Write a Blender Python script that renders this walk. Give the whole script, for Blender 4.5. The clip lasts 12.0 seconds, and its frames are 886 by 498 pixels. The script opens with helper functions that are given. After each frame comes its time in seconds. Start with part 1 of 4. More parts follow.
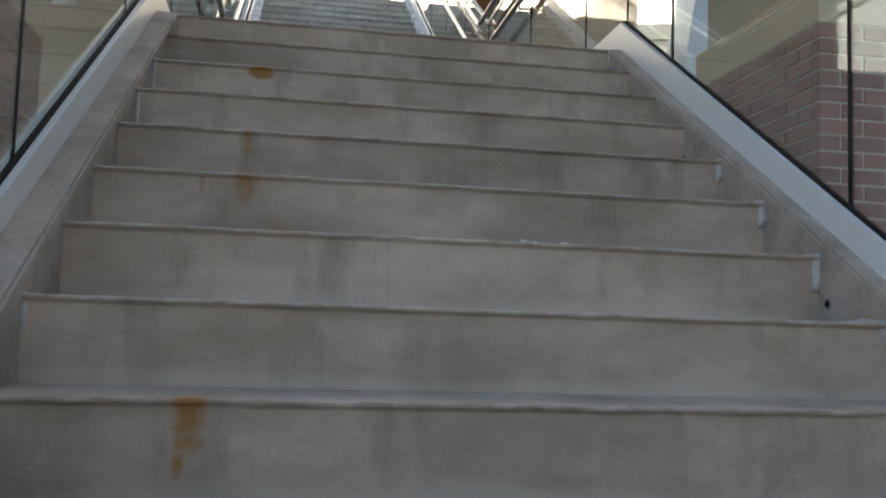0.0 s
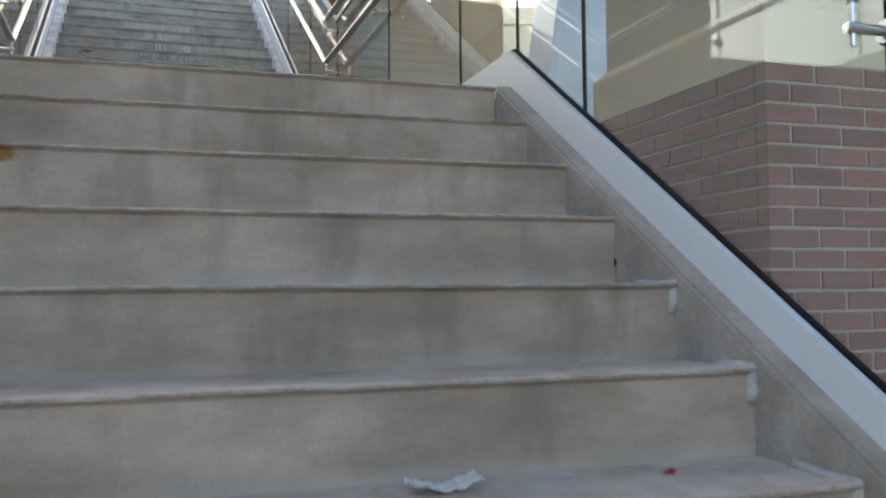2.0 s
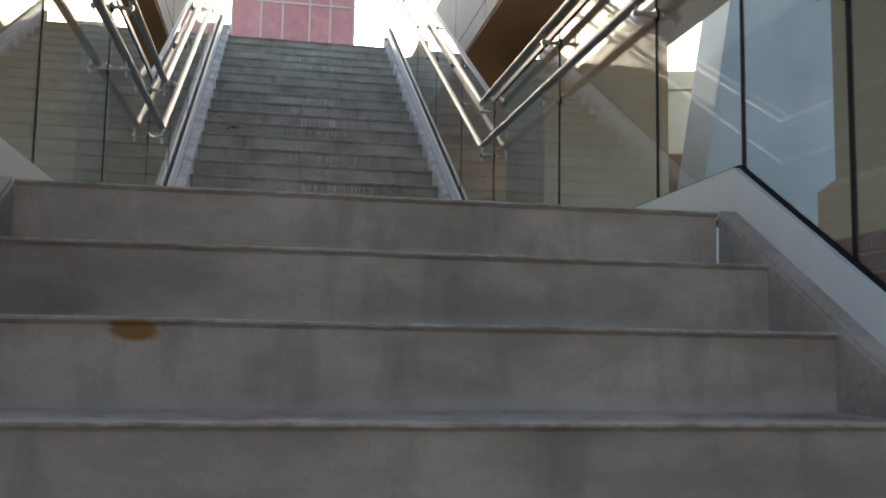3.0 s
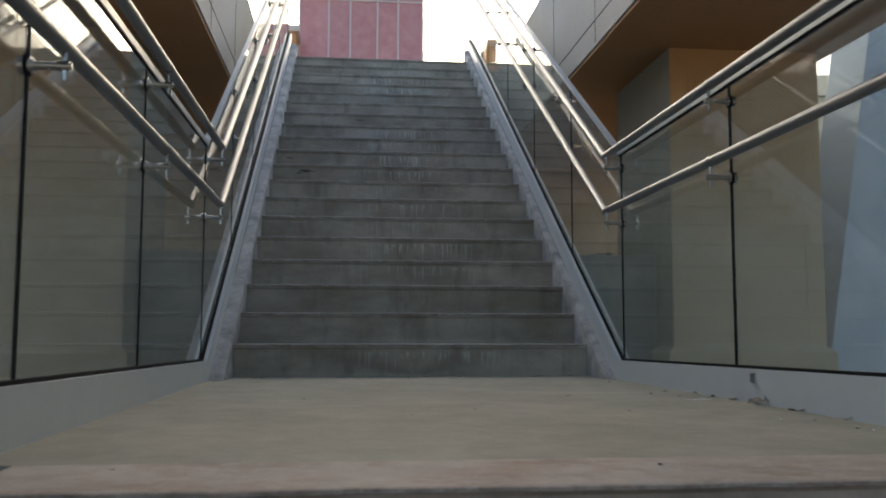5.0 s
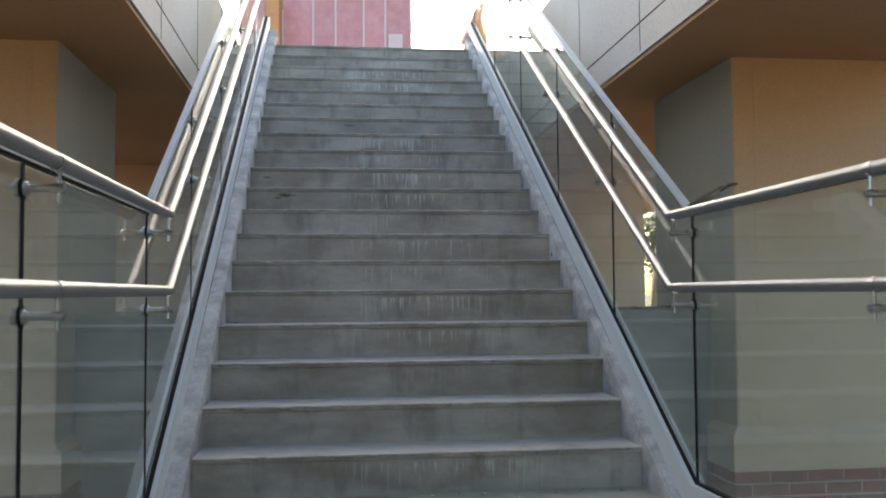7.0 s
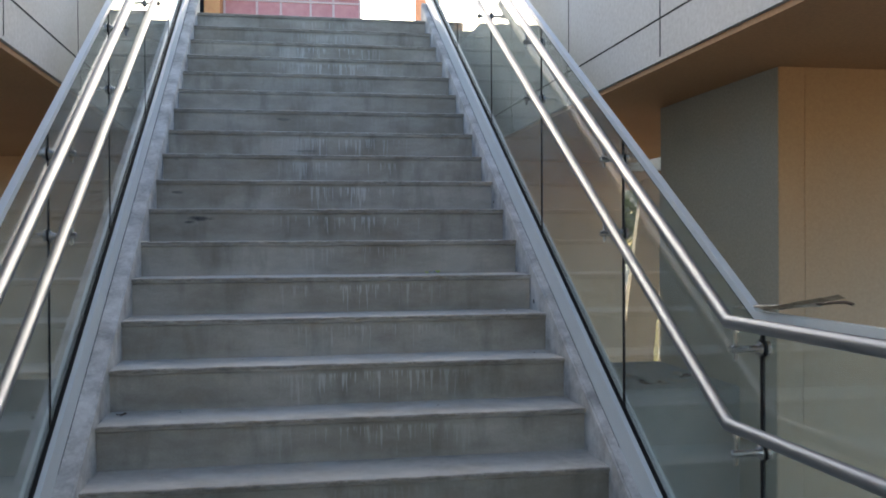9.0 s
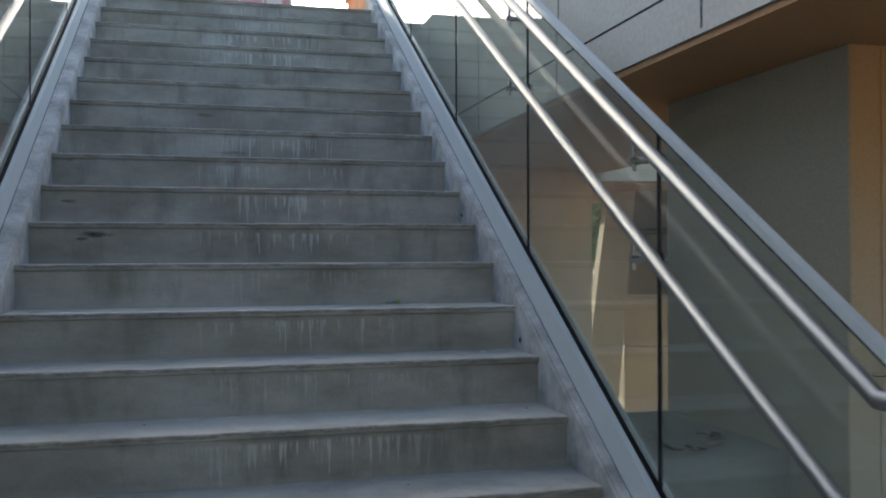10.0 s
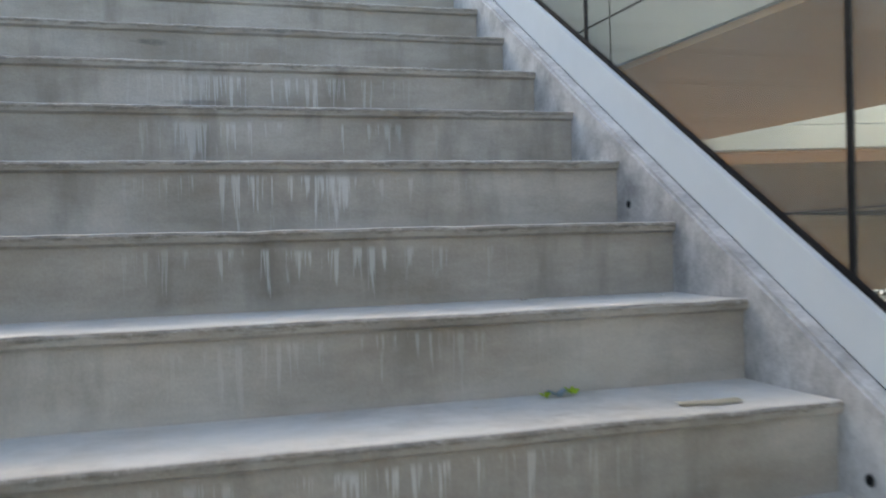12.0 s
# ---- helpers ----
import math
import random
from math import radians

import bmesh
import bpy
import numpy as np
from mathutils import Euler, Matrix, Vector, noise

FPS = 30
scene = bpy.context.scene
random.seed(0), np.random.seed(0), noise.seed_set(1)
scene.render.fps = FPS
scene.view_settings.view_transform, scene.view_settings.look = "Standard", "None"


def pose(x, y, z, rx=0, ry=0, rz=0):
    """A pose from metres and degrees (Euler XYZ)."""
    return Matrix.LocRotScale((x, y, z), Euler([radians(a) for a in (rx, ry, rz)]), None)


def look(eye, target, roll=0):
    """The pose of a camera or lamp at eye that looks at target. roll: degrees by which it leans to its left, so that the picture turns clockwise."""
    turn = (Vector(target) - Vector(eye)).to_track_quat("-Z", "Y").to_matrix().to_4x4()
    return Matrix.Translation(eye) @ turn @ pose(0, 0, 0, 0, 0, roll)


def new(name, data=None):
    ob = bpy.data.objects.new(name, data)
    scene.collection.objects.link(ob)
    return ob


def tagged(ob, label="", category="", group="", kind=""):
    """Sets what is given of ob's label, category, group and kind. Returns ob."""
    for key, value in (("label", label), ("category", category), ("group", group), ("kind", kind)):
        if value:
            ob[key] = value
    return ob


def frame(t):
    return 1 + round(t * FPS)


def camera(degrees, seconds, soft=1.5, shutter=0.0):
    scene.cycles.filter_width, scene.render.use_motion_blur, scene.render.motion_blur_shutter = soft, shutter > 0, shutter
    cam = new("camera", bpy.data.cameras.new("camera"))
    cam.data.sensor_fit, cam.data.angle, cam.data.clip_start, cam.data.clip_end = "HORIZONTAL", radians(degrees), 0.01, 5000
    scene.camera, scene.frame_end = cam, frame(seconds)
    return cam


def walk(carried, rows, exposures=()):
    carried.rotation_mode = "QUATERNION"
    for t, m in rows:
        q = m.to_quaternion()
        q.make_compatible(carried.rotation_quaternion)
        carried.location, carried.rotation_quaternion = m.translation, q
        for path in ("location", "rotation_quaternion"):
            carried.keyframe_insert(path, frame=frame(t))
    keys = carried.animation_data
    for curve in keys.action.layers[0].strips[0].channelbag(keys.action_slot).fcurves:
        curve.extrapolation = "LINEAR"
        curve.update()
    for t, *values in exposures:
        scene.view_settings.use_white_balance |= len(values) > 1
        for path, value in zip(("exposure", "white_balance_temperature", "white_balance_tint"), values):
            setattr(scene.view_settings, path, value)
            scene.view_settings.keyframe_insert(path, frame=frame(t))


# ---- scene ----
# ---- camera and walk ----
cam = camera(52.2, 12.0, soft=1.8, shutter=0.3)
# seconds, eye x y z, yaw, pitch, lean to the right
PATH = [
    (0, -0.408, -7.182, -1.246, -9.34, 4.89, -1.80),
    (0.5, -0.385, -6.970, -1.121, -10.40, 6.17, -1.97),
    (1, -0.292, -6.760, -0.996, -11.13, 5.60, -1.56),
    (1.5, -0.309, -6.486, -0.842, -13.67, 4.28, 0.76),
    (2, -0.229, -6.286, -0.713, -18.55, 2.91, 0.60),
    (2.5, -0.336, -6.044, -0.500, -9.37, 5.20, -0.57),
    (3, -0.294, -5.766, -0.388, -10.56, 6.08, -1.03),
    (3.5, -0.370, -5.533, -0.198, -5.14, 6.09, -0.02),
    (5.5, -0.350, -4.549, 0.354, -6.32, 4.32, -0.07),
    (6, -0.378, -4.297, 0.495, -6.61, 2.83, -0.01),
    (6.5, -0.325, -4.049, 0.650, -7.19, 1.74, 0.01),
    (7, -0.360, -3.777, 0.832, -6.76, 2.78, 0.42),
    (9, -0.249, -2.658, 1.349, -9.92, -0.43, 0.31),
    (9.5, -0.273, -2.270, 1.400, -10.64, 1.47, 0.36),
    (10, -0.222, -1.748, 1.392, -14.35, 0.36, 0.17),
    (10.5, -0.239, -1.225, 1.403, -13.54, 1.13, 0.23),
    (11, -0.202, -0.707, 1.418, -16.70, 1.05, 0.59),
    (11.5, -0.186, -0.169, 1.401, -16.89, 1.10, 0.99),
    (12, -0.227, 0.289, 1.502, -17.01, -0.64, 1.52),
]
EXPOSURES = [(0.0, 1.75, 7000, 7.5), (0.5, 1.6, 7000, 7.5), (1.0, 0.95, 6850, 7.5), (1.5, 1.4, 6850, 7.5), (2.0, 2.2, 6850, 7.5), (2.5, 1.58, 6850, 7.5), (3.0, 1.3, 6850, 7.5), (3.5, 0.76, 6850, 7.5),
             (5.5, 1.08, 6600, 7.5), (6.0, 1.38, 6600, 7.5), (6.5, 1.66, 6600, 7.5), (7.0, 1.75, 6600, 7.5), (9.0, 1.58, 6250, 7.5), (9.5, 1.55, 6200, 7.5), (10.0, 1.2, 6100, 3.5), (10.5, 1.22, 6100, 3.5), (11.0, 0.96, 6150, 3.5), (11.5, 1.3, 6400, 7.5), (12.0, 2.32, 7050, 7.5)]
walk(cam, [(t, pose(x, y, z, 0, 0, yaw) @ pose(0, 0, 0, 90 + pitch, 0, 0) @ pose(0, 0, 0, 0, 0, -lean)) for t, x, y, z, yaw, pitch, lean in PATH], EXPOSURES)

# ---- world and sun ----
SUN_UP, SUN_TURN = 24.0, 1.0
world = bpy.data.worlds.new("sky")
scene.world = world
world.use_nodes = True
wn = world.node_tree.nodes
sky = wn.new("ShaderNodeTexSky")
sky.sky_type = "NISHITA"
sky.sun_disc = False
sky.sun_elevation, sky.sun_rotation = radians(SUN_UP), radians(SUN_TURN)
sky.dust_density, sky.air_density, sky.ozone_density = 4.0, 0.9, 0.6
wn["Background"].inputs["Strength"].default_value = 0.15
world.node_tree.links.new(sky.outputs[0], wn["Background"].inputs["Color"])
sun = new("sun", bpy.data.lights.new("sun", "SUN"))
sun.data.energy, sun.data.angle, sun.data.color = 3.0, radians(0.5), (1.0, 0.93, 0.82)
sun.matrix_world = look((0, 0, 30), (-math.sin(radians(SUN_TURN)) * math.cos(radians(SUN_UP)), -math.cos(radians(SUN_TURN)) * math.cos(radians(SUN_UP)), 30 - math.sin(radians(SUN_UP))))

# ---- plan, in metres: z = 0 is the landing, y = 0 the foot of the upper flight ----
RISE, RUN, STEPS, HALF = 0.170, 0.2746, 19, 0.938
RISE_1, RUN_1, STEPS_1, HALF_1, EDGE = 0.1725, 0.2713, 18, 0.923, -3.43
GROUND = -STEPS_1 * RISE_1
GLASS = 1.02          # the glass stands at this distance from the middle
SOFFIT, SLAB_IN, SLAB_OUT, SLAB_TOP = 2.05, 1.2, 2.76, 2.98
PLAZA = STEPS * RISE
TOP_Y = (STEPS - 1) * RUN


# ---- materials ----
def nodes_of(name):
    m = bpy.data.materials.new(name)
    m.use_nodes = True
    return m, m.node_tree.nodes, m.node_tree.links


def math_node(n, l, op, a, b=None, c=None):
    k = n.new("ShaderNodeMath")
    k.operation = op
    for i, v in enumerate((a, b, c)):
        if v is None:
            continue
        if isinstance(v, (int, float)):
            k.inputs[i].default_value = v
        else:
            l.new(v, k.inputs[i])
    return k.outputs[0]


def noise_node(n, l, scale, detail=4.0, rough=0.6, coords=None, stretch=None):
    if coords is None:
        coords = n.new("ShaderNodeTexCoord").outputs["Object"]
    if stretch:
        mp = n.new("ShaderNodeMapping")
        mp.inputs["Scale"].default_value = stretch
        l.new(coords, mp.inputs["Vector"])
        coords = mp.outputs[0]
    k = n.new("ShaderNodeTexNoise")
    k.inputs["Scale"].default_value, k.inputs["Detail"].default_value, k.inputs["Roughness"].default_value = scale, detail, rough
    l.new(coords, k.inputs["Vector"])
    return k.outputs["Fac"]


def ramp(n, l, fac, stops):
    k = n.new("ShaderNodeValToRGB")
    e = k.color_ramp.elements
    while len(e) < len(stops):
        e.new(0.5)
    for s, (p, c) in zip(e, stops):
        s.position, s.color = p, (*c, 1.0) if len(c) == 3 else c
    l.new(fac, k.inputs[0])
    return k.outputs[0]


def mix(n, l, fac, a, b, kind="MIX"):
    k = n.new("ShaderNodeMix")
    k.data_type, k.blend_type = "RGBA", kind
    for sock, v in ((k.inputs[0], fac), (k.inputs[6], a), (k.inputs[7], b)):
        if isinstance(v, (int, float)):
            sock.default_value = v
        elif isinstance(v, tuple):
            sock.default_value = (*v, 1.0)
        else:
            l.new(v, sock)
    return k.outputs[2]


def bump(n, l, height, strength, distance=0.01):
    k = n.new("ShaderNodeBump")
    k.inputs["Strength"].default_value, k.inputs["Distance"].default_value = strength, distance
    l.new(height, k.inputs["Height"])
    l.new(k.outputs[0], n["Principled BSDF"].inputs["Normal"])


def surface(name, dark, light, rough=0.8, metal=0.0, scale=3.0, grain=60.0, relief=0.15, stretch=None, vary=0.0):
    """Two scales of colour variation and a fine relief."""
    m, n, l = nodes_of(name)
    p = n["Principled BSDF"]
    big = noise_node(n, l, scale, 5.0, 0.6, stretch=stretch)
    small = noise_node(n, l, grain, 3.0, 0.7)
    col = mix(n, l, ramp(n, l, big, [(0.3, (0, 0, 0)), (0.7, (1, 1, 1))]), dark, light)
    col = mix(n, l, 0.25, col, ramp(n, l, small, [(0.25, (0.25, 0.25, 0.25)), (0.75, (0.9, 0.9, 0.9))]), "OVERLAY")
    if vary:
        info = n.new("ShaderNodeObjectInfo")
        k = math_node(n, l, "MULTIPLY_ADD", info.outputs["Random"], vary, 1.0 - vary / 2)
        hsv = n.new("ShaderNodeHueSaturation")
        l.new(col, hsv.inputs["Color"])
        l.new(k, hsv.inputs["Value"])
        col = hsv.outputs[0]
    l.new(col, p.inputs["Base Color"])
    p.inputs["Roughness"].default_value, p.inputs["Metallic"].default_value = rough, metal
    if relief:
        bump(n, l, small, relief, 0.004)
    return m


def plain(name, colour, rough=0.5, metal=0.0, wear=0.15):
    m, n, l = nodes_of(name)
    p = n["Principled BSDF"]
    f = noise_node(n, l, 9.0, 5.0, 0.65)
    l.new(mix(n, l, f, tuple(c * (1 - wear) for c in colour), tuple(min(1, c * (1 + wear)) for c in colour)), p.inputs["Base Color"])
    p.inputs["Roughness"].default_value, p.inputs["Metallic"].default_value = rough, metal
    return m


def step_concrete(name, dark, light, streak_x, dust_sky, chipped, rust, stain=0.6, even=False):
    """Cast concrete of the steps: cloudy stains, lime drips below the nosing, a chipped edge, rust spots at the given places."""
    m, n, l = nodes_of(name)
    p = n["Principled BSDF"]
    pos = n.new("ShaderNodeNewGeometry").outputs["Position"]
    sep = n.new("ShaderNodeSeparateXYZ")
    l.new(pos, sep.inputs[0])
    x, y, z = sep.outputs
    info = n.new("ShaderNodeObjectInfo").outputs["Random"]
    ls = n.new("ShaderNodeSeparateXYZ")
    l.new(n.new("ShaderNodeTexCoord").outputs["Object"], ls.inputs[0])
    deep = math_node(n, l, "MULTIPLY", ls.outputs[2], -1.0 / 0.17)      # 0 at the nosing, 1 at the foot of the riser

    def unit(v):
        k = n.new("ShaderNodeClamp")
        l.new(v, k.inputs[0])
        return k.outputs[0]

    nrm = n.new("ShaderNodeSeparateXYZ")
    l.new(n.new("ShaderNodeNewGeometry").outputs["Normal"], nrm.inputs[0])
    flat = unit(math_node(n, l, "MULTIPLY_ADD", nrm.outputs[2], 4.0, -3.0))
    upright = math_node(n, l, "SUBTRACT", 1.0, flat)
    big = noise_node(n, l, 1.9, 5.0, 0.6, pos, (1, 1, 1) if even else (1, 1.7, 2.0))
    cloud = noise_node(n, l, 5.0, 5.0, 0.6, pos, (1.6, 1.3, 1.1) if even else (0.45, 1.0, 1.1))
    mid = noise_node(n, l, 16.0, 5.0, 0.7, pos, (1.5, 1, 1.2) if even else (0.6, 1, 1.2))
    fine = noise_node(n, l, 150.0, 3.0, 0.7, pos)
    col = mix(n, l, ramp(n, l, big, [(0.36, (0, 0, 0)), (0.64, (1, 1, 1))]), dark, light)
    col = mix(n, l, 0.16 if even else 0.25, col, ramp(n, l, cloud, [(0.34, (0.27, 0.255, 0.25)), (0.5, (0.5, 0.5, 0.5)), (0.68, (0.72, 0.72, 0.71))]), "OVERLAY")
    col = mix(n, l, 0.14 if even else 0.2, col, ramp(n, l, mid, [(0.3, (0.3, 0.29, 0.28)), (0.7, (0.68, 0.68, 0.68))]), "OVERLAY")
    col = mix(n, l, 0.12, col, ramp(n, l, fine, [(0.3, (0.25, 0.25, 0.25)), (0.7, (0.8, 0.8, 0.8))]), "OVERLAY")
    # wet-looking dark runs with soft edges down the risers
    sag = noise_node(n, l, 7.0, 4.0, 0.6, pos, (1.0, 0.5, 0.25))
    runs = unit(math_node(n, l, "MULTIPLY", math_node(n, l, "SUBTRACT", sag, 0.52), 5.0))
    col = mix(n, l, math_node(n, l, "MULTIPLY", math_node(n, l, "MULTIPLY", runs, upright), stain), col, tuple(v * 0.5 for v in dark))
    # lime drips: each hangs from the nosing and ends where its own length runs out
    drip = noise_node(n, l, 42.0, 3.0, 0.7, pos, (1.5, 1.1, 0.07))
    wide = noise_node(n, l, 2.6, 2.0, 0.5, pos, (1.2, 3.3, 0.6))
    centre = math_node(n, l, "ABSOLUTE", math_node(n, l, "SUBTRACT", x, streak_x))
    band = unit(math_node(n, l, "MULTIPLY_ADD", centre, -2.6, 1.3))
    length = math_node(n, l, "MULTIPLY_ADD", wide, 0.30, math_node(n, l, "MULTIPLY_ADD", drip, 1.0, -0.625))
    k = math_node(n, l, "SUBTRACT", length, math_node(n, l, "MULTIPLY", math_node(n, l, "SUBTRACT", deep, 0.2), 0.22))
    k = unit(math_node(n, l, "MULTIPLY", k, 14.0))
    under = unit(math_node(n, l, "MULTIPLY", math_node(n, l, "SUBTRACT", deep, math_node(n, l, "MULTIPLY_ADD", cloud, 0.3, 0.06)), 14.0))
    k = math_node(n, l, "MULTIPLY", math_node(n, l, "MULTIPLY", k, band), math_node(n, l, "MULTIPLY", under, upright))
    limed = unit(math_node(n, l, "MULTIPLY_ADD", math_node(n, l, "FRACT", math_node(n, l, "MULTIPLY", info, 7.3)), 1.4, 0.05))
    col = mix(n, l, math_node(n, l, "MULTIPLY", math_node(n, l, "MULTIPLY", k, limed), 0.62), col, (0.66, 0.66, 0.64))
    # patchy pale dust on the treads, with bluish sky light painted into its colour
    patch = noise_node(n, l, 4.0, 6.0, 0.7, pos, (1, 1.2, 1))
    col = mix(n, l, math_node(n, l, "MULTIPLY", flat, unit(math_node(n, l, "MULTIPLY_ADD", patch, -1.5, dust_sky + 0.35))), col, (0.56, 0.585, 0.585))
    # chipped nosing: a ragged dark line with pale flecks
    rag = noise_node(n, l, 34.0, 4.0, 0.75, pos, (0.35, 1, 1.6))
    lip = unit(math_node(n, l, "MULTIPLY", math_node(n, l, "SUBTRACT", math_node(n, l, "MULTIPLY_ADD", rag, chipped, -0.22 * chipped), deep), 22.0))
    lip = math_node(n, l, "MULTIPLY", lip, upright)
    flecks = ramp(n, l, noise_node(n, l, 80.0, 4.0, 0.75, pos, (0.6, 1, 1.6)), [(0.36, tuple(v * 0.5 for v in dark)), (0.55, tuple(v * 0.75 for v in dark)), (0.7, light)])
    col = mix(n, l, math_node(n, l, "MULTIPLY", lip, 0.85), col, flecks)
    # worn pale arris along the nosing and pale dirt caught at the foot of the riser, both broken up
    worn = unit(math_node(n, l, "MULTIPLY_ADD", math_node(n, l, "ABSOLUTE", deep), -16.0, 1.0))
    broken = unit(math_node(n, l, "MULTIPLY_ADD", noise_node(n, l, 9.0, 5.0, 0.8, pos, (1.0, 1.0, 1.0)), 6.0, -2.7))
    worn = math_node(n, l, "MULTIPLY", math_node(n, l, "MULTIPLY", worn, broken), 0.0 if even else 0.55)
    col = mix(n, l, worn, col, (0.60, 0.57, 0.53))
    foot = unit(math_node(n, l, "MULTIPLY", math_node(n, l, "SUBTRACT", math_node(n, l, "MULTIPLY_ADD", cloud, 0.55, deep), 1.08), 4.5))
    foot = math_node(n, l, "MULTIPLY", math_node(n, l, "MULTIPLY", foot, upright), 0.0 if even else 0.38)
    col = mix(n, l, foot, col, (0.52, 0.49, 0.45))
    for (rx, ry, rz), (wx, wz), strength, tint in rust:
        dx = math_node(n, l, "DIVIDE", math_node(n, l, "SUBTRACT", x, rx), wx)
        dy = math_node(n, l, "DIVIDE", math_node(n, l, "SUBTRACT", y, ry), 0.06)
        dz = math_node(n, l, "DIVIDE", math_node(n, l, "SUBTRACT", z, rz), wz)
        d = math_node(n, l, "ADD", math_node(n, l, "ADD", math_node(n, l, "MULTIPLY", dx, dx), math_node(n, l, "MULTIPLY", dy, dy)), math_node(n, l, "MULTIPLY", dz, dz))
        d = math_node(n, l, "ADD", d, math_node(n, l, "MULTIPLY_ADD", mid, 3.2, -1.6))
        c = n.new("ShaderNodeClamp")
        l.new(math_node(n, l, "MULTIPLY", math_node(n, l, "SUBTRACT", 1.0, d), strength), c.inputs[0])
        col = mix(n, l, c.outputs[0], col, tint)
    hsv = n.new("ShaderNodeHueSaturation")
    l.new(col, hsv.inputs["Color"])
    l.new(math_node(n, l, "MULTIPLY_ADD", info, 0.2, 0.9), hsv.inputs["Value"])
    l.new(hsv.outputs[0], p.inputs["Base Color"])
    p.inputs["Roughness"].default_value = 0.86
    p.inputs["Specular IOR Level"].default_value = 0.35
    bump(n, l, math_node(n, l, "ADD", math_node(n, l, "MULTIPLY", fine, 0.15), math_node(n, l, "ADD", mid, math_node(n, l, "MULTIPLY", math_node(n, l, "MULTIPLY", lip, rag), 0.5))), 0.1 if even else 0.3, 0.006)
    return m


def glass_pane(name):
    m, n, l = nodes_of(name)
    p = n["Principled BSDF"]
    p.inputs["Base Color"].default_value = (0.80, 0.855, 0.815, 1)
    # dust film, thickened so its pale haze also stands in for reflected sky
    dust_haze = noise_node(n, l, 1.6, 5.0, 0.65, stretch=(1, 1, 0.5))
    l.new(math_node(n, l, "MULTIPLY_ADD", dust_haze, -0.10, 0.995), p.inputs["Transmission Weight"])
    p.inputs["IOR"].default_value = 1.5
    smear = noise_node(n, l, 3.0, 4.0, 0.6)
    l.new(ramp(n, l, smear, [(0.45, (0.0, 0.0, 0.0)), (0.9, (0.06, 0.06, 0.06))]), p.inputs["Roughness"])
    return m


def brushed(name, colour, rough):
    m, n, l = nodes_of(name)
    p = n["Principled BSDF"]
    f = noise_node(n, l, 40.0, 3.0, 0.7, stretch=(1, 0.1, 1))
    l.new(mix(n, l, f, tuple(c * 0.8 for c in colour), colour), p.inputs["Base Color"])
    p.inputs["Metallic"].default_value = 1.0
    l.new(math_node(n, l, "MULTIPLY_ADD", f, 0.15, rough - 0.07), p.inputs["Roughness"])
    return m


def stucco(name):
    """Tan pier paint, beige below, warm bounce light painted in orange above, uneven border."""
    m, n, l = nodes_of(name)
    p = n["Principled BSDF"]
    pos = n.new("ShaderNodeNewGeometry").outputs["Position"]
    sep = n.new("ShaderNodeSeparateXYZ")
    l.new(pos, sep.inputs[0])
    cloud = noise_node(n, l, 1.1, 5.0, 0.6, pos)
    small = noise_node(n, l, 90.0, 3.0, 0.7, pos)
    bounce_orange = mix(n, l, cloud, (0.56, 0.32, 0.145), (0.64, 0.39, 0.19))
    lower_beige = mix(n, l, cloud, (0.57, 0.455, 0.325), (0.66, 0.545, 0.405))
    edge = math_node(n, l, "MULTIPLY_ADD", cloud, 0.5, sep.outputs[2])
    col = mix(n, l, ramp(n, l, math_node(n, l, "MULTIPLY", edge, 0.4), [(0.42, (0, 0, 0)), (0.82, (1, 1, 1))]), lower_beige, bounce_orange)
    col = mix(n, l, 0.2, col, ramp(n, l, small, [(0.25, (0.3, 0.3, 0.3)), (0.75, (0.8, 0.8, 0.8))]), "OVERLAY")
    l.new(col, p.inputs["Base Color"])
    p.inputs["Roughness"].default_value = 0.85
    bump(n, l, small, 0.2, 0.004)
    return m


RUST = (0.30, 0.15, 0.045)
BLACK = (0.05, 0.05, 0.055)
M_STEP1 = step_concrete("lower_step_concrete", (0.325, 0.25, 0.195), (0.475, 0.38, 0.31), 5.0, 0.6, 0.20, [
    ((-0.548, -3.973, -0.372), (0.05, 0.02), 1.2, RUST),
    ((-0.553, -3.973, -0.359), (0.045, 0.02), 1, RUST),
    ((-0.559, -4.515, -0.725), (0.025, 0.05), 0.7, RUST),
    ((-0.542, -4.786, -0.893), (0.035, 0.05), 0.7, RUST),
    ((-0.574, -5.600, -1.412), (0.035, 0.07), 1, RUST),
    ((-0.587, -5.600, -1.482), (0.012, 0.05), 0.8, RUST),
    ((-0.653, -4.786, -0.895), (0.01, 0.03), 0.5, RUST),
    ((-0.448, -4.786, -0.996), (0.04, 0.02), 0.35, RUST),
], 0.5)
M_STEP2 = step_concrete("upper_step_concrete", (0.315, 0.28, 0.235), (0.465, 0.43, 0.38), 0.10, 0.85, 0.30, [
    ((-0.829, 2.471, 1.631), (0.035, 0.012), 1, BLACK),
    ((-0.680, 2.197, 1.478), (0.075, 0.014), 0.8, BLACK),
    ((-0.250, 3.295, 2.150), (0.06, 0.012), 0.5, BLACK),
    ((-0.134, 3.021, 1.920), (0.09, 0.01), 0.4, BLACK),
    ((-0.737, 2.197, 1.461), (0.03, 0.01), 0.8, BLACK),
    ((-0.861, 2.746, 1.838), (0.02, 0.01), 0.3, BLACK),
])
M_CURB = surface("curb_concrete", (0.27, 0.265, 0.26), (0.66, 0.655, 0.645), 0.85, scale=7.0, grain=70.0, relief=0.5)
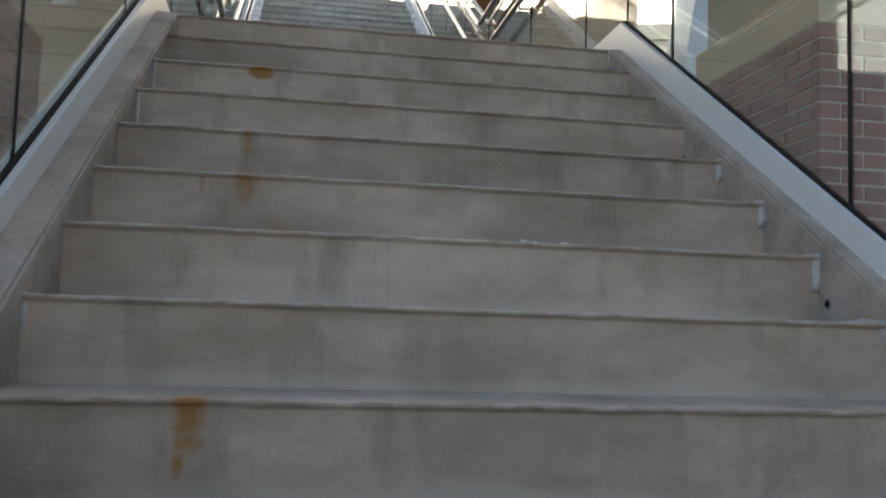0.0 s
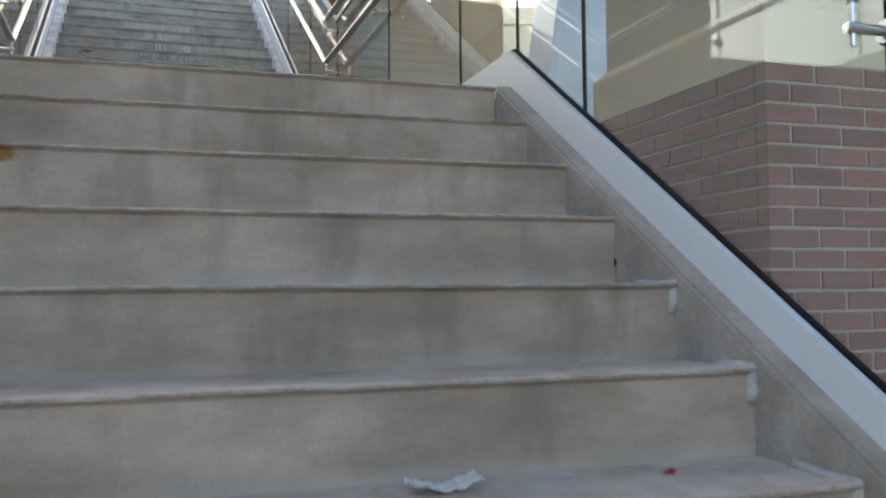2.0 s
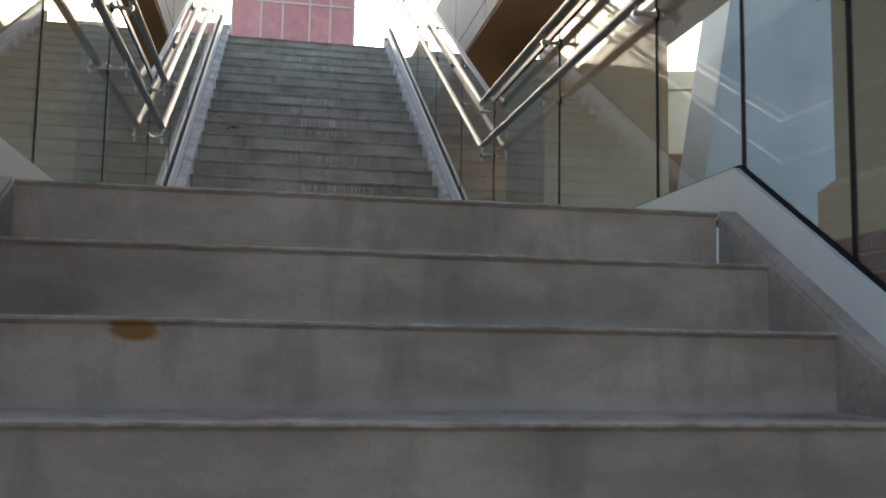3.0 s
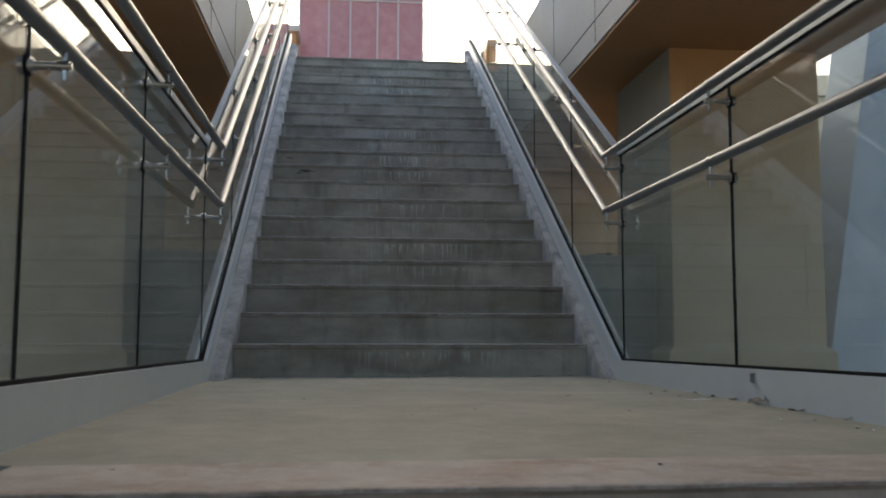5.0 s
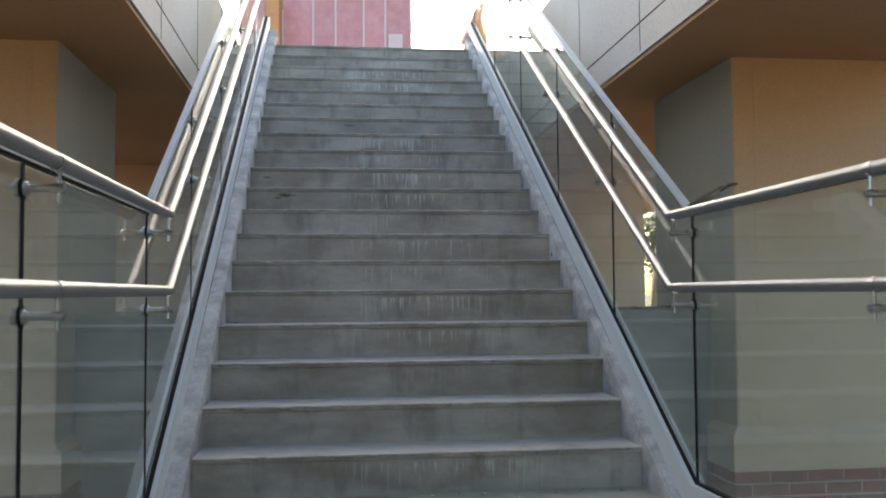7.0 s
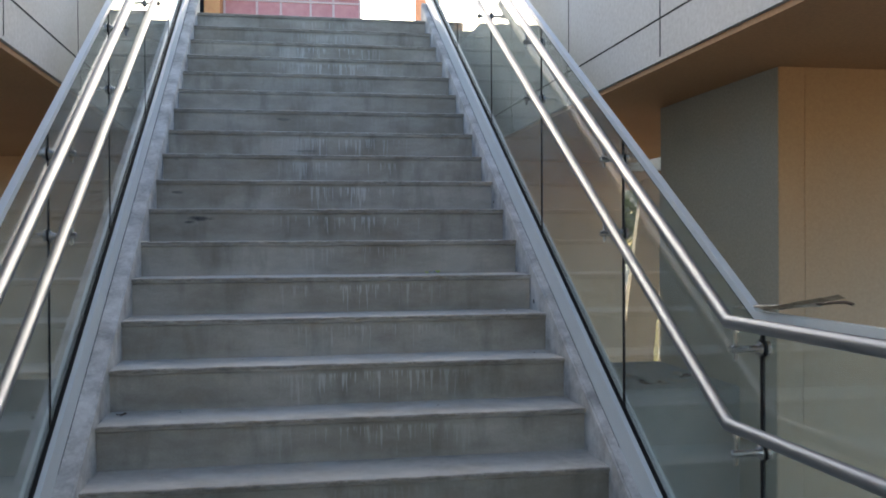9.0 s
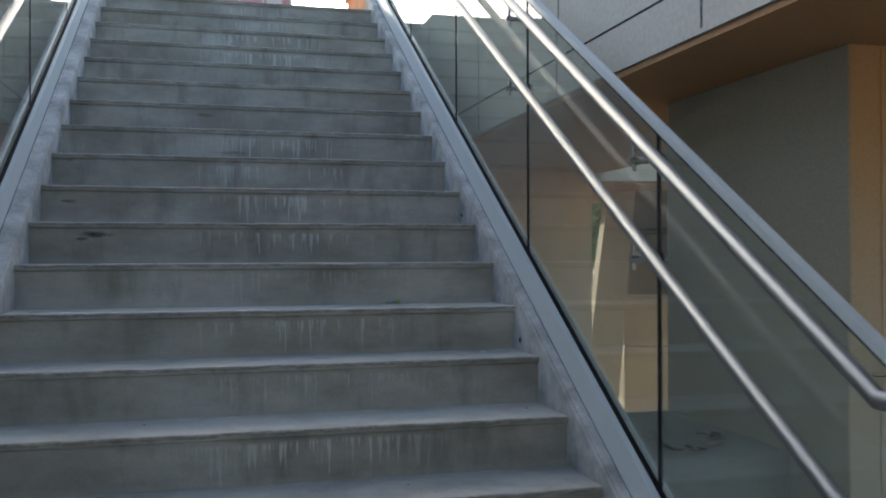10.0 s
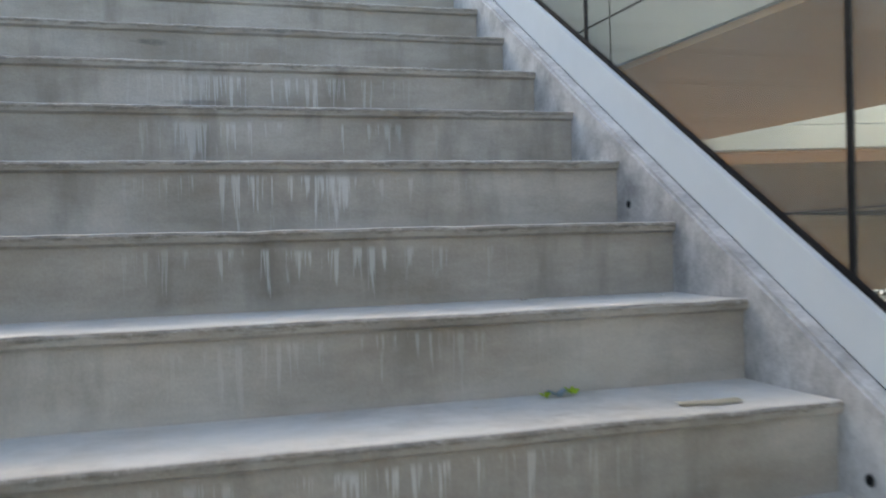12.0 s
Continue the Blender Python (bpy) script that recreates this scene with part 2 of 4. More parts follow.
M_CURB1 = surface("brown_curb_concrete", (0.27, 0.23, 0.195), (0.44, 0.39, 0.345), 0.85, scale=5.0, grain=70.0, relief=0.5)
M_FLOOR = step_concrete("landing_concrete", (0.355, 0.348, 0.285), (0.425, 0.417, 0.35), 5.0, 0.2, 0.0, [], 0.0, True)
M_CHANNEL = plain("painted_aluminium", (0.65, 0.695, 0.72), 0.38, 0.0, 0.06)
M_STEEL = brushed("stainless_steel", (0.31, 0.322, 0.338), 0.46)
M_CHROME = brushed("polished_steel", (0.62, 0.62, 0.61), 0.22)
M_DARK = plain("black_rubber", (0.010, 0.010, 0.011), 0.75)
M_DARK.node_tree.nodes["Principled BSDF"].inputs["Specular IOR Level"].default_value = 0.15
M_GLASS = glass_pane("laminated_glass")
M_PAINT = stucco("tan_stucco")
M_OLIVE = surface("shaded_olive_stucco", (0.38, 0.345, 0.27), (0.45, 0.41, 0.33), 0.85, scale=0.9, grain=90.0, relief=0.2)
M_SOFFIT = surface("brown_soffit_paint", (0.37, 0.205, 0.095), (0.45, 0.255, 0.125), 0.8, scale=0.7, grain=70.0, relief=0.1)
M_FASCIA = surface("fascia_concrete", (0.50, 0.49, 0.46), (0.60, 0.59, 0.56), 0.8, scale=1.1, grain=50.0, relief=0.12)
M_GREY = surface("grey_block_concrete", (0.25, 0.27, 0.27), (0.36, 0.38, 0.38), 0.85, scale=2.5, grain=60.0, relief=0.3)
M_BRICK = surface("brown_red_brick", (0.185, 0.064, 0.052), (0.29, 0.112, 0.092), 0.8, scale=12.0, grain=140.0, relief=0.5, vary=0.35)
M_MORTAR = surface("pale_mortar", (0.37, 0.31, 0.28), (0.49, 0.42, 0.385), 0.9, scale=8.0, grain=120.0, relief=0.4)


# ---- mesh helpers ----
def link(name, bm, material, parent=None, label="", smooth=False):
    me = bpy.data.meshes.new(name)
    bmesh.ops.recalc_face_normals(bm, faces=bm.faces[:])
    bm.to_mesh(me)
    bm.free()
    me.materials.append(material)
    if smooth:
        for poly in me.polygons:
            poly.use_smooth = True
    ob = new(name, me)
    if parent:
        ob.parent = parent
    if label:
        ob["label"] = label
    return ob


part = link


def empty(name, label, category, group="", kind="", at=(0, 0, 0)):
    ob = new(name)
    ob.location = at
    ob.empty_display_size = 0.1
    return tagged(ob, label, category, group, kind)


def add_box(bm, lo, hi, bevel=0.0):
    g = bmesh.ops.create_cube(bm, size=1.0)
    vs = g["verts"]
    for v in vs:
        v.co = Vector([lo[i] + (v.co[i] + 0.5) * (hi[i] - lo[i]) for i in range(3)])
    if bevel:
        es = list({e for v in vs for e in v.link_edges})
        bmesh.ops.bevel(bm, geom=es, offset=bevel, segments=2, affect="EDGES", profile=0.6)
    return bm


def box(lo, hi, bevel=0.0):
    return add_box(bmesh.new(), lo, hi, bevel)


def prism(outline, axis, a, b, bm=None, bevel=0.0):
    """An outline in the plane across the axis (0: (y, z), 1: (x, z), 2: (x, y)), drawn out from a to b."""
    bm = bm or bmesh.new()

    def at(p, s):
        return [(s, p[0], p[1]), (p[0], s, p[1]), (p[0], p[1], s)][axis]

    lo = [bm.verts.new(at(p, a)) for p in outline]
    hi = [bm.verts.new(at(p, b)) for p in outline]
    fs = [bm.faces.new(lo), bm.faces.new(hi[::-1])]
    for i in range(len(lo)):
        j = (i + 1) % len(lo)
        fs.append(bm.faces.new((lo[i], hi[i], hi[j], lo[j])))
    if bevel:
        bmesh.ops.bevel(bm, geom=list({e for f in fs for e in f.edges}), offset=bevel, segments=2, affect="EDGES", profile=0.6)
    return bm


def tube(points, r, sides=14, bm=None, caps=True):
    """A round bar along points, mitred where it bends."""
    bm = bm or bmesh.new()
    pts = [Vector(p) for p in points]
    rings = []
    for i, p in enumerate(pts):
        a = (p - pts[i - 1]).normalized() if i else None
        b = (pts[i + 1] - p).normalized() if i + 1 < len(pts) else None
        d = ((a or b) + (b or a)).normalized()
        side = Vector((1, 0, 0)) if abs(d.x) < 0.9 else Vector((0, 1, 0))
        u = (side - side.dot(d) * d).normalized()
        w = d.cross(u)
        stretch = 1.0
        if a and b:
            stretch = 1.0 / max(0.3, math.cos(a.angle(b) / 2))
        rings.append([bm.verts.new(p + r * (math.cos(t) * u + math.sin(t) * w * stretch)) for t in [2 * math.pi * k / sides for k in range(sides)]])
    for q, s in zip(rings, rings[1:]):
        for k in range(sides):
            bm.faces.new((q[k], q[(k + 1) % sides], s[(k + 1) % sides], s[k]))
    if caps:
        bm.faces.new(rings[0][::-1])
        bm.faces.new(rings[-1])
    return bm


# ---- stairs ----
def step_mesh(half, y0, y1, z_top, z_low, nose, rng, lip=0.021):
    """One cast step: rounded nosing that stands a little proud of the riser, the tread slightly dished and uneven."""
    bm = bmesh.new()
    cols = 34
    prof = [(y0 + 0.012, z_low), (y0 + 0.010, z_top - lip - 0.006), (y0 - nose + 0.004, z_top - lip), (y0 - nose, z_top - 0.007), (y0 - nose + 0.003, z_top - 0.002), (y0 - nose + 0.009, z_top),
            (y0 + 0.10, z_top - 0.002), (y1 + 0.02, z_top), (y1 + 0.02, z_low)]
    rings = []
    for c in range(cols + 1):
        x = -half + 2 * half * c / cols
        wob, dip = rng.uniform(-0.0022, 0.0022) + (0.004 if rng.random() < 0.05 else 0), rng.uniform(-0.0009, 0.0009) - (0.0018 if rng.random() < 0.05 else 0)
        rings.append([bm.verts.new((x, yy + (wob if 1 < i < 6 else 0), zz - z_top + (dip if 1 < i < 7 else 0))) for i, (yy, zz) in enumerate(prof)])
    for a, b in zip(rings, rings[1:]):
        for i in range(len(prof)):
            j = (i + 1) % len(prof)
            bm.faces.new((a[i], a[j], b[j], b[i]))
    bm.faces.new(rings[0])
    bm.faces.new(rings[-1][::-1])
    return bm


rng = random.Random(7)
upper = empty("upper_stair_flight", "cast concrete stair flight with lime-streaked risers between glass guards", "stairs", kind="structure")
for k in range(1, STEPS + 1):
    y0, z = (k - 1) * RUN, k * RISE
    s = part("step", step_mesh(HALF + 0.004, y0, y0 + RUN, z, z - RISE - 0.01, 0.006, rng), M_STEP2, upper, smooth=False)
    s.location.z = z
lower = empty("lower_stair_flight", "grey-brown concrete stair flight with rust stains on its risers", "stairs", kind="structure")
for j in range(0, STEPS_1):
    y0, z = EDGE - j * RUN_1, -j * RISE_1
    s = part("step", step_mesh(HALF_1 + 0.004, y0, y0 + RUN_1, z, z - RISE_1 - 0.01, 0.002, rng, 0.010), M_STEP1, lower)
    s.location.z = z

CURB_2, CURB_1 = 0.06, 0.11      # how far the curbs rise over the line of the nosings
S2, S1 = RISE / RUN, RISE_1 / RUN_1
M_BEAD = surface("pale_sealant", (0.34, 0.32, 0.30), (0.56, 0.54, 0.52), 0.85, scale=20.0, grain=120.0, relief=0.5)
for j in range(1, STEPS_1 - 1):
    for s in (-1, 1):
        r2 = random.Random(j * 10 + s)
        if r2.random() < 0.5 and not (s > 0 and 3 < j < 9):
            continue
        y0, z = EDGE - j * RUN_1, -j * RISE_1
        fat = r2.uniform(0.75, 1.25) * (1.0 if s > 0 else 0.6)
        # smear down the riser's edge, then over the tread towards the next riser
        bm = bmesh.new()
        down, back = r2.randint(3, 7), r2.randint(4, 6)
        rings = []
        for k in range(down):
            w, h = fat * r2.uniform(0.014, 0.023), fat * r2.uniform(0.003, 0.006)
            zz = z + 0.004 - k * 0.024
            rings.append([bm.verts.new((s * (HALF_1 - a * w), y0 + 0.011 - b * h, zz)) for a, b in ((-0.15, -0.6), (0.0, 2.2), (0.45, 1.5), (0.9, 0.5), (1.0, -0.6))])
        for k in range(back):
            w, h = fat * r2.uniform(0.008, 0.020), fat * r2.uniform(0.002, 0.005)
            yy = y0 + 0.012 + k * 0.042
            rings.insert(0, [bm.verts.new((s * (HALF_1 - a * w), yy, z + b * h)) for a, b in ((-0.15, -0.6), (0.0, 2.6), (0.45, 1.6), (0.9, 0.5), (1.0, -0.6))])
        for q, r in zip(rings, rings[1:]):
            for k in range(4):
                bm.faces.new((q[k], q[k + 1], r[k + 1], r[k]))
            bm.faces.new((q[4], q[0], r[0], r[4]))
        bm.faces.new(rings[0])
        bm.faces.new(rings[-1][::-1])
        part("sealant_bead", bm, M_BEAD, lower, "smeared pale sealant in the corner", smooth=True)
y_toe = -(RISE + CURB_2) / S2
for s in (-1, 1):
    a, b = s * HALF, s * (1.06 if s > 0 else 1.085)
    out = [(y_toe, -0.02), (y_toe, 0.003), (TOP_Y + 0.25, RISE + CURB_2 + S2 * (TOP_Y + 0.25)), (TOP_Y + 0.25, 2.0), (0.6, -0.02)]
    bm = prism(out, 0, min(a, b), max(a, b))
    bmesh.ops.bevel(bm, geom=[e for e in bm.edges if all(abs(abs(v.co.x) - HALF) < 1e-4 for v in e.verts)], offset=0.008, segments=2, affect="EDGES")
    part("curb", bm, M_CURB, upper, "rough pale concrete curb beside the steps")
    a, b = s * HALF_1, s * (1.06 if s > 0 else 1.085)
    yb = EDGE - STEPS_1 * RUN_1
    out = [(EDGE, -0.25), (EDGE - 0.002, 0.002), (yb, CURB_1 - STEPS_1 * RISE_1), (yb, GROUND - 0.02), (yb + 0.6, GROUND - 0.02)]
    bm = prism(out, 0, min(a, b), max(a, b))
    bmesh.ops.bevel(bm, geom=[e for e in bm.edges if all(abs(abs(v.co.x) - HALF_1) < 1e-4 for v in e.verts)], offset=0.008, segments=2, affect="EDGES")
    part("curb", bm, M_CURB1, lower, "rough pale concrete curb beside the steps")
# slab under the landing and stringer walls under the flights
tagged(link("landing_floor", box((-1.06, EDGE + RUN_1 + 0.02, -0.26), (1.06, 0.02, 0.0)), M_FLOOR), "worn grey-beige concrete stair landing", "floor", kind="structure")
for s in (-1, 1):
    a, b = sorted((s * (1.062 if s > 0 else 1.087), s * 1.10))
    bm = prism([(-0.55, -0.55), (-0.55, -0.02), (-0.4, -0.02), (TOP_Y + 0.3, RISE + S2 * (TOP_Y + 0.3) - 0.02), (TOP_Y + 0.3, 2.6), (0.5, -0.55)], 0, a, b)
    tagged(link("stringer_wall", bm, M_GREY), "grey concrete side of the upper flight", "wall", kind="structure")


# ---- glass guards ----
def guard_profile(s):
    """Points (y, z) along the top of the base channel, from the bottom of the lower flight to the upper plaza."""
    bend = -0.42
    apex = -3.42
    low = apex - 4.6
    return [(low, 0.13 - S1 * 4.6), (apex, 0.13), (bend, 0.095), (TOP_Y + 0.25, 0.095 + S2 * (TOP_Y + 0.25 - bend))]


def z_on(line, y):
    for (ya, za), (yb, zb) in zip(line, line[1:]):
        if y <= yb:
            return za + (zb - za) * (y - ya) / (yb - ya)
    return line[-1][1]


def strip(line, low, high, a, b, bm=None):
    """A band that follows a line in (y, z), from low to high above it and from x = a to b."""
    bm = bm or bmesh.new()
    a, b = sorted((a, b))
    rings = []
    for y, z in line:
        rings.append([bm.verts.new(p) for p in ((a, y, z + low), (b, y, z + low), (b, y, z + high), (a, y, z + high))])
    for q, r in zip(rings, rings[1:]):
        for k in range(4):
            bm.faces.new((q[k], q[(k + 1) % 4], r[(k + 1) % 4], r[k]))
    bm.faces.new(rings[0][::-1])
    bm.faces.new(rings[-1])
    return bm


def bracket(guard, s, y, line, rail_z):
    """A stand-off: discs on both faces of the glass, a bar to the inner side with a collar, and a thin pin up to the rail."""
    for rz in rail_z:
        z = z_on(line, y) + rz
        bm = tube([(s * (GLASS - 0.006), y, z), (s * (GLASS - 0.015), y, z)], 0.021)
        tube([(s * (GLASS - 0.015), y, z), (s * (GLASS - 0.020), y, z)], 0.015, bm=bm)
        tube([(s * (GLASS - 0.02), y, z), (s * 0.929, y, z)], 0.0095, bm=bm)
        tube([(s * 0.952, y, z), (s * 0.926, y, z)], 0.0115, bm=bm)
        tube([(s * 0.926, y, z), (s * 0.922, y, z)], 0.0085, bm=bm)
        tube([(s * (GLASS + 0.006), y, z), (s * (GLASS + 0.02), y, z)], 0.021, bm=bm)
        b = part("rail_bracket", bm, M_CHROME, guard, "polished steel rail bracket")
        pin = tube([(s * 0.938, y, z - 0.032), (s * 0.938, y, z + 0.060)], 0.0058, 10)
        tube([(s * 0.938, y, z + 0.046), (s * 0.938, y, z + 0.053)], 0.012, 12, bm=pin)
        part("pin", pin, M_CHROME, b)
        part("gasket", tube([(s * (GLASS - 0.009), y, z), (s * (GLASS + 0.0065), y, z)], 0.025), M_DARK, b, "black rubber washer")


def make_guard(s):
    side = empty("glass_guard", "clear glass balustrade in a grey metal channel with steel handrails", "railing", group="glass guards along the stairs", at=(0.0 if s > 0 else -0.025, 0, 0))
    line = guard_profile(s)
    bend, apex = line[2][0], line[1][0]
    inner = strip(line, -0.135, 0.0, s * 0.982, s * 1.006)
    part("base_channel", inner, M_CHANNEL, side, "pale grey painted metal channel")
    part("outer_channel", strip(line, -0.135, -0.022, s * 1.034, s * 1.06), M_CHANNEL, side)
    part("seal", strip(line, -0.12, -0.025, s * 1.0065, s * 1.0335), M_DARK, side, "black rubber seal")
    part("inner_seal", strip(line, -0.02, 0.010, s * 1.0005, s * 1.0135), M_DARK, side, "black rubber seal on the glass foot")
    drop = 0.095 + S2 * 0.42 - RISE - CURB_2 + 0.002
    part("foot_joint", strip([line[2], line[3]], -drop - 0.003, -drop + 0.0045, s * 0.9795, s * 0.985), M_DARK, side, "thin dark joint along the channel foot")
    joints = [-8.0, -7.34, -6.19, -5.05, -3.91, -3.42, -2.83, -1.715, -0.41, 0.60, 1.70, 2.80, 3.90, 5.0, TOP_Y + 0.25]
    capline = [(line[0][0], line[0][1] + 1.03), (apex - 0.03, 1.132), (bend + 0.035, 1.132), (line[3][0], 1.132 + S2 * (line[3][0] - bend - 0.035))]
    for a, b in zip(joints, joints[1:]):
        a, b = a + 0.004, b - 0.004
        out = [(a, z_on(line, a) - 0.1)] + [(y, z - 0.1) for y, z in line if a < y < b] + [(b, z_on(line, b) - 0.1), (b, z_on(capline, b))]
        out += [(y, z) for y, z in reversed(capline) if a < y < b] + [(a, z_on(capline, a))]
        g = part("glass_panel", prism(out, 0, s * GLASS - 0.006, s * GLASS + 0.006), M_GLASS, side)
        g.visible_shadow = False
    for y in joints[1:-1]:
        z = z_on(line, y)
        part("joint_seal", box((s * GLASS - 0.0075, y - 0.0065, z - 0.02), (s * GLASS + 0.0075, y + 0.0065, z_on(capline, y) - 0.005)), M_DARK, side)
    cap = bmesh.new()
    part("cap_rail", strip(capline, 0.0, 0.026, s * (GLASS - 0.0125), s * (GLASS + 0.0125), cap), M_CHANNEL, side, "flat pale metal cap on the glass edge")
    part("cap_seal", strip(capline, -0.009, -0.0005, s * (GLASS - 0.0085), s * (GLASS + 0.0085)), M_DARK, side, "thin black seal under the cap")
    ybend = bend + 0.06
    for h in (1.128, 0.846):
        pts = [(s * 0.944, line[0][0], line[0][1] - 0.11 + h), (s * 0.944, apex - 0.04, h), (s * 0.944, ybend, h), (s * 0.944, line[3][0], h + S2 * (line[3][0] - ybend))]
        part("handrail", tube(pts, 0.0188, 20), M_STEEL, side, "brushed stainless steel handrail", smooth=True)
        for y in (-1.72, 2.8):
            z = h + max(0.0, y - ybend) * S2
            d = Vector((0, 1, S2 if y > ybend else 0)).normalized()
            p = Vector((s * 0.944, y, z))
            part("rail_sleeve", tube([p - d * 0.012, p + d * 0.012], 0.0208, 20), M_STEEL, side, smooth=False)
    for y in joints[1:-1]:
        if abs(y - apex) < 0.05:
            continue
        flat = apex < y < bend + 0.05
        off = 0.0 if flat else (-0.025 if y > 0 else -0.03)
        bracket(side, s, y, line, (0.957 + off, 0.677 + off))
    return side


for s in (1, -1):
    make_guard(s)


# ---- piers with brick feet, slabs and their soffits ----
def pier(x0, x1, y0, y1, foot_z, mirror, brick_faces, low):
    """A stucco pier on a brick foot; bricks one by one on the faces that can be seen."""
    p = empty("pier", "tan stucco pier on a red-brown brick foot beside the stairs", "pier", group="piers beside the stairs", kind="structure")

    def xs(a, b):
        return (a, b) if not mirror else (-b, -a)

    a, b = xs(x0, x1)
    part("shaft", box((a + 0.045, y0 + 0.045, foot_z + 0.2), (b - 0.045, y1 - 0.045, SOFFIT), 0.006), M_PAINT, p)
    # inner face in a grey-olive copy of the stucco: shade put into colour
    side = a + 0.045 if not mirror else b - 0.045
    part("side_coat", box((side - (0.003 if not mirror else 0), y0 + 0.046, foot_z + 0.216), (side + (0.003 if mirror else 0), y1 - 0.046, SOFFIT - 0.021)), M_OLIVE, p, "grey-olive pier side with its shade put into the colour")
    bm = prism([(a, y0), (b, y0), (b, y1), (a, y1)], 2, foot_z, foot_z + 0.175)
    top = prism([(a, y0), (b, y0), (b, y1), (a, y1)], 2, foot_z + 0.176, foot_z + 0.215, bm)
    cx, cy = (a + b) / 2, (y0 + y1) / 2
    for v in top.verts:
        if v.co.z > foot_z + 0.2:
            v.co.x = cx + (v.co.x - cx) * ((b - a) - 0.08) / (b - a)
            v.co.y = cy + (v.co.y - cy) * ((y1 - y0) - 0.08) / (y1 - y0)
    for u in (a + 0.16, b - 0.16):
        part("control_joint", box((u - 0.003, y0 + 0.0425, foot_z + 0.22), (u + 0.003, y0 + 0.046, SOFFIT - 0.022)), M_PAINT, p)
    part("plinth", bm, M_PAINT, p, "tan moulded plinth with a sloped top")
    part("mortar_core", box((a + 0.005, y0 + 0.005, GROUND - 0.1), (b - 0.005, y1 - 0.005, foot_z - 0.001)), M_MORTAR, p, "pale mortar")
    return p, (a, b), y0, y1, foot_z, brick_faces, low


PIERS = []
for mirror in (False, True):
    PIERS.append(pier(1.592, 2.69, -4.0, -2.9, -0.002, mirror, ("front", "in"), -1.75))
    PIERS.append(pier(1.612, 2.69, 0.56, 1.77, -0.066, mirror, ("front", "in"), -0.75))
    PIERS.append(pier(1.612, 2.69, 4.72, 5.9, -0.066, mirror, (), 0))
for mirror in (False, True):
    a, b = (SLAB_IN, SLAB_OUT) if not mirror else (-SLAB_OUT, -SLAB_IN)
    y0, y1 = (-4.6 if mirror else -9.0), 5.22
    t = tagged(link("fascia_wall", box((a, y0, SOFFIT + 0.004), (b, y1, SLAB_TOP)), M_FASCIA), "grey concrete parapet slab with panel joints over the piers", "wall", kind="structure")
    # recessed joints drawn as thin dark grooves standing 1 mm off the face
    face = a if not mirror else b
    sgn = -1 if not mirror else 1
    for y in (-2.77, -1.62, -0.47, 0.68, 1.83, 2.98, 4.13):
        q = link("panel_joint", box((min(face, face + sgn * 0.0012), y - 0.004, SOFFIT + 0.02), (max(face, face + sgn * 0.0012), y + 0.004, SLAB_TOP)), M_DARK, t)
    link("panel_joint", box((min(face, face + sgn * 0.0012), y0, 2.215), (max(face, face + sgn * 0.0012), y1, 2.223)), M_DARK, t)
    tagged(link("soffit", box((a + 0.01, y0, SOFFIT - 0.02), (b - 0.01, y1, SOFFIT)), M_SOFFIT), "brown painted underside of the slab", "ceiling", kind="structure")
    a, b = (1.102, 1.655) if not mirror else (-1.655, -1.102)
    tagged(link("low_block_wall", box((a, 0.89, GROUND), (b, 1.72, 0.735), 0.015), M_GREY), "low grey concrete block wall between stair and pier", "wall", kind="structure")

# unseen deck added over lower flight and landing, above the view, to cut light
tagged(link("overhead_deck", box((-0.15, -6.2, SOFFIT + 0.3), (SLAB_IN - 0.004, -0.75, SLAB_TOP - 0.004)), M_FASCIA), "unseen grey concrete deck added to shade the landing", "ceiling", kind="structure")


# ---- bricks of the pier feet, one by one ----
BL, BH, JOINT = 0.1935, 0.0644, 0.009


def brick_mesh(length, name):
    bm = box((-length / 2, 0.0, -(BH - JOINT) / 2), (length / 2, 0.05, (BH - JOINT) / 2), 0.004)
    me = bpy.data.meshes.new(name)
    bm.to_mesh(me)
    bm.free()
    me.materials.append(M_BRICK)
    return me


FULL, HALF_BRICK = brick_mesh(BL - JOINT, "brick"), brick_mesh(BL / 2 - JOINT, "half_brick")


def lay_bricks(p, x_edge, y_edge, along, ends, z_top, low, outward):
    """Running bond on one face: along is "x" or "y"; ends (from, to); outward turns the face."""
    a, b = ends
    rows = int((z_top - low) / BH)
    for r in range(rows):
        z = z_top - BH * (r + 0.5)
        u = a if r % 2 == 0 else a - BL / 2
        while u < b - 0.03:
            lo, hi = max(u, a), min(u + BL, b)
            if hi - lo > 0.05:
                whole = hi - lo > 0.7 * BL
                ob = new("brick", FULL if whole else HALF_BRICK)
                ob.parent = p
                scale = (hi - lo - JOINT) / ((BL if whole else BL / 2) - JOINT)
                c = (lo + hi) / 2
                jut = rng.uniform(-0.0015, 0.0015)
                if along == "x":
                    ob.location = (c, y_edge + jut, z + rng.uniform(-0.001, 0.001))
                else:
                    ob.location = (x_edge + outward * jut, c, z + rng.uniform(-0.001, 0.001))
                    ob.rotation_euler = (0, 0, radians(-90 if outward < 0 else 90))
                ob.scale = (scale, 1, 1)
            u += BL


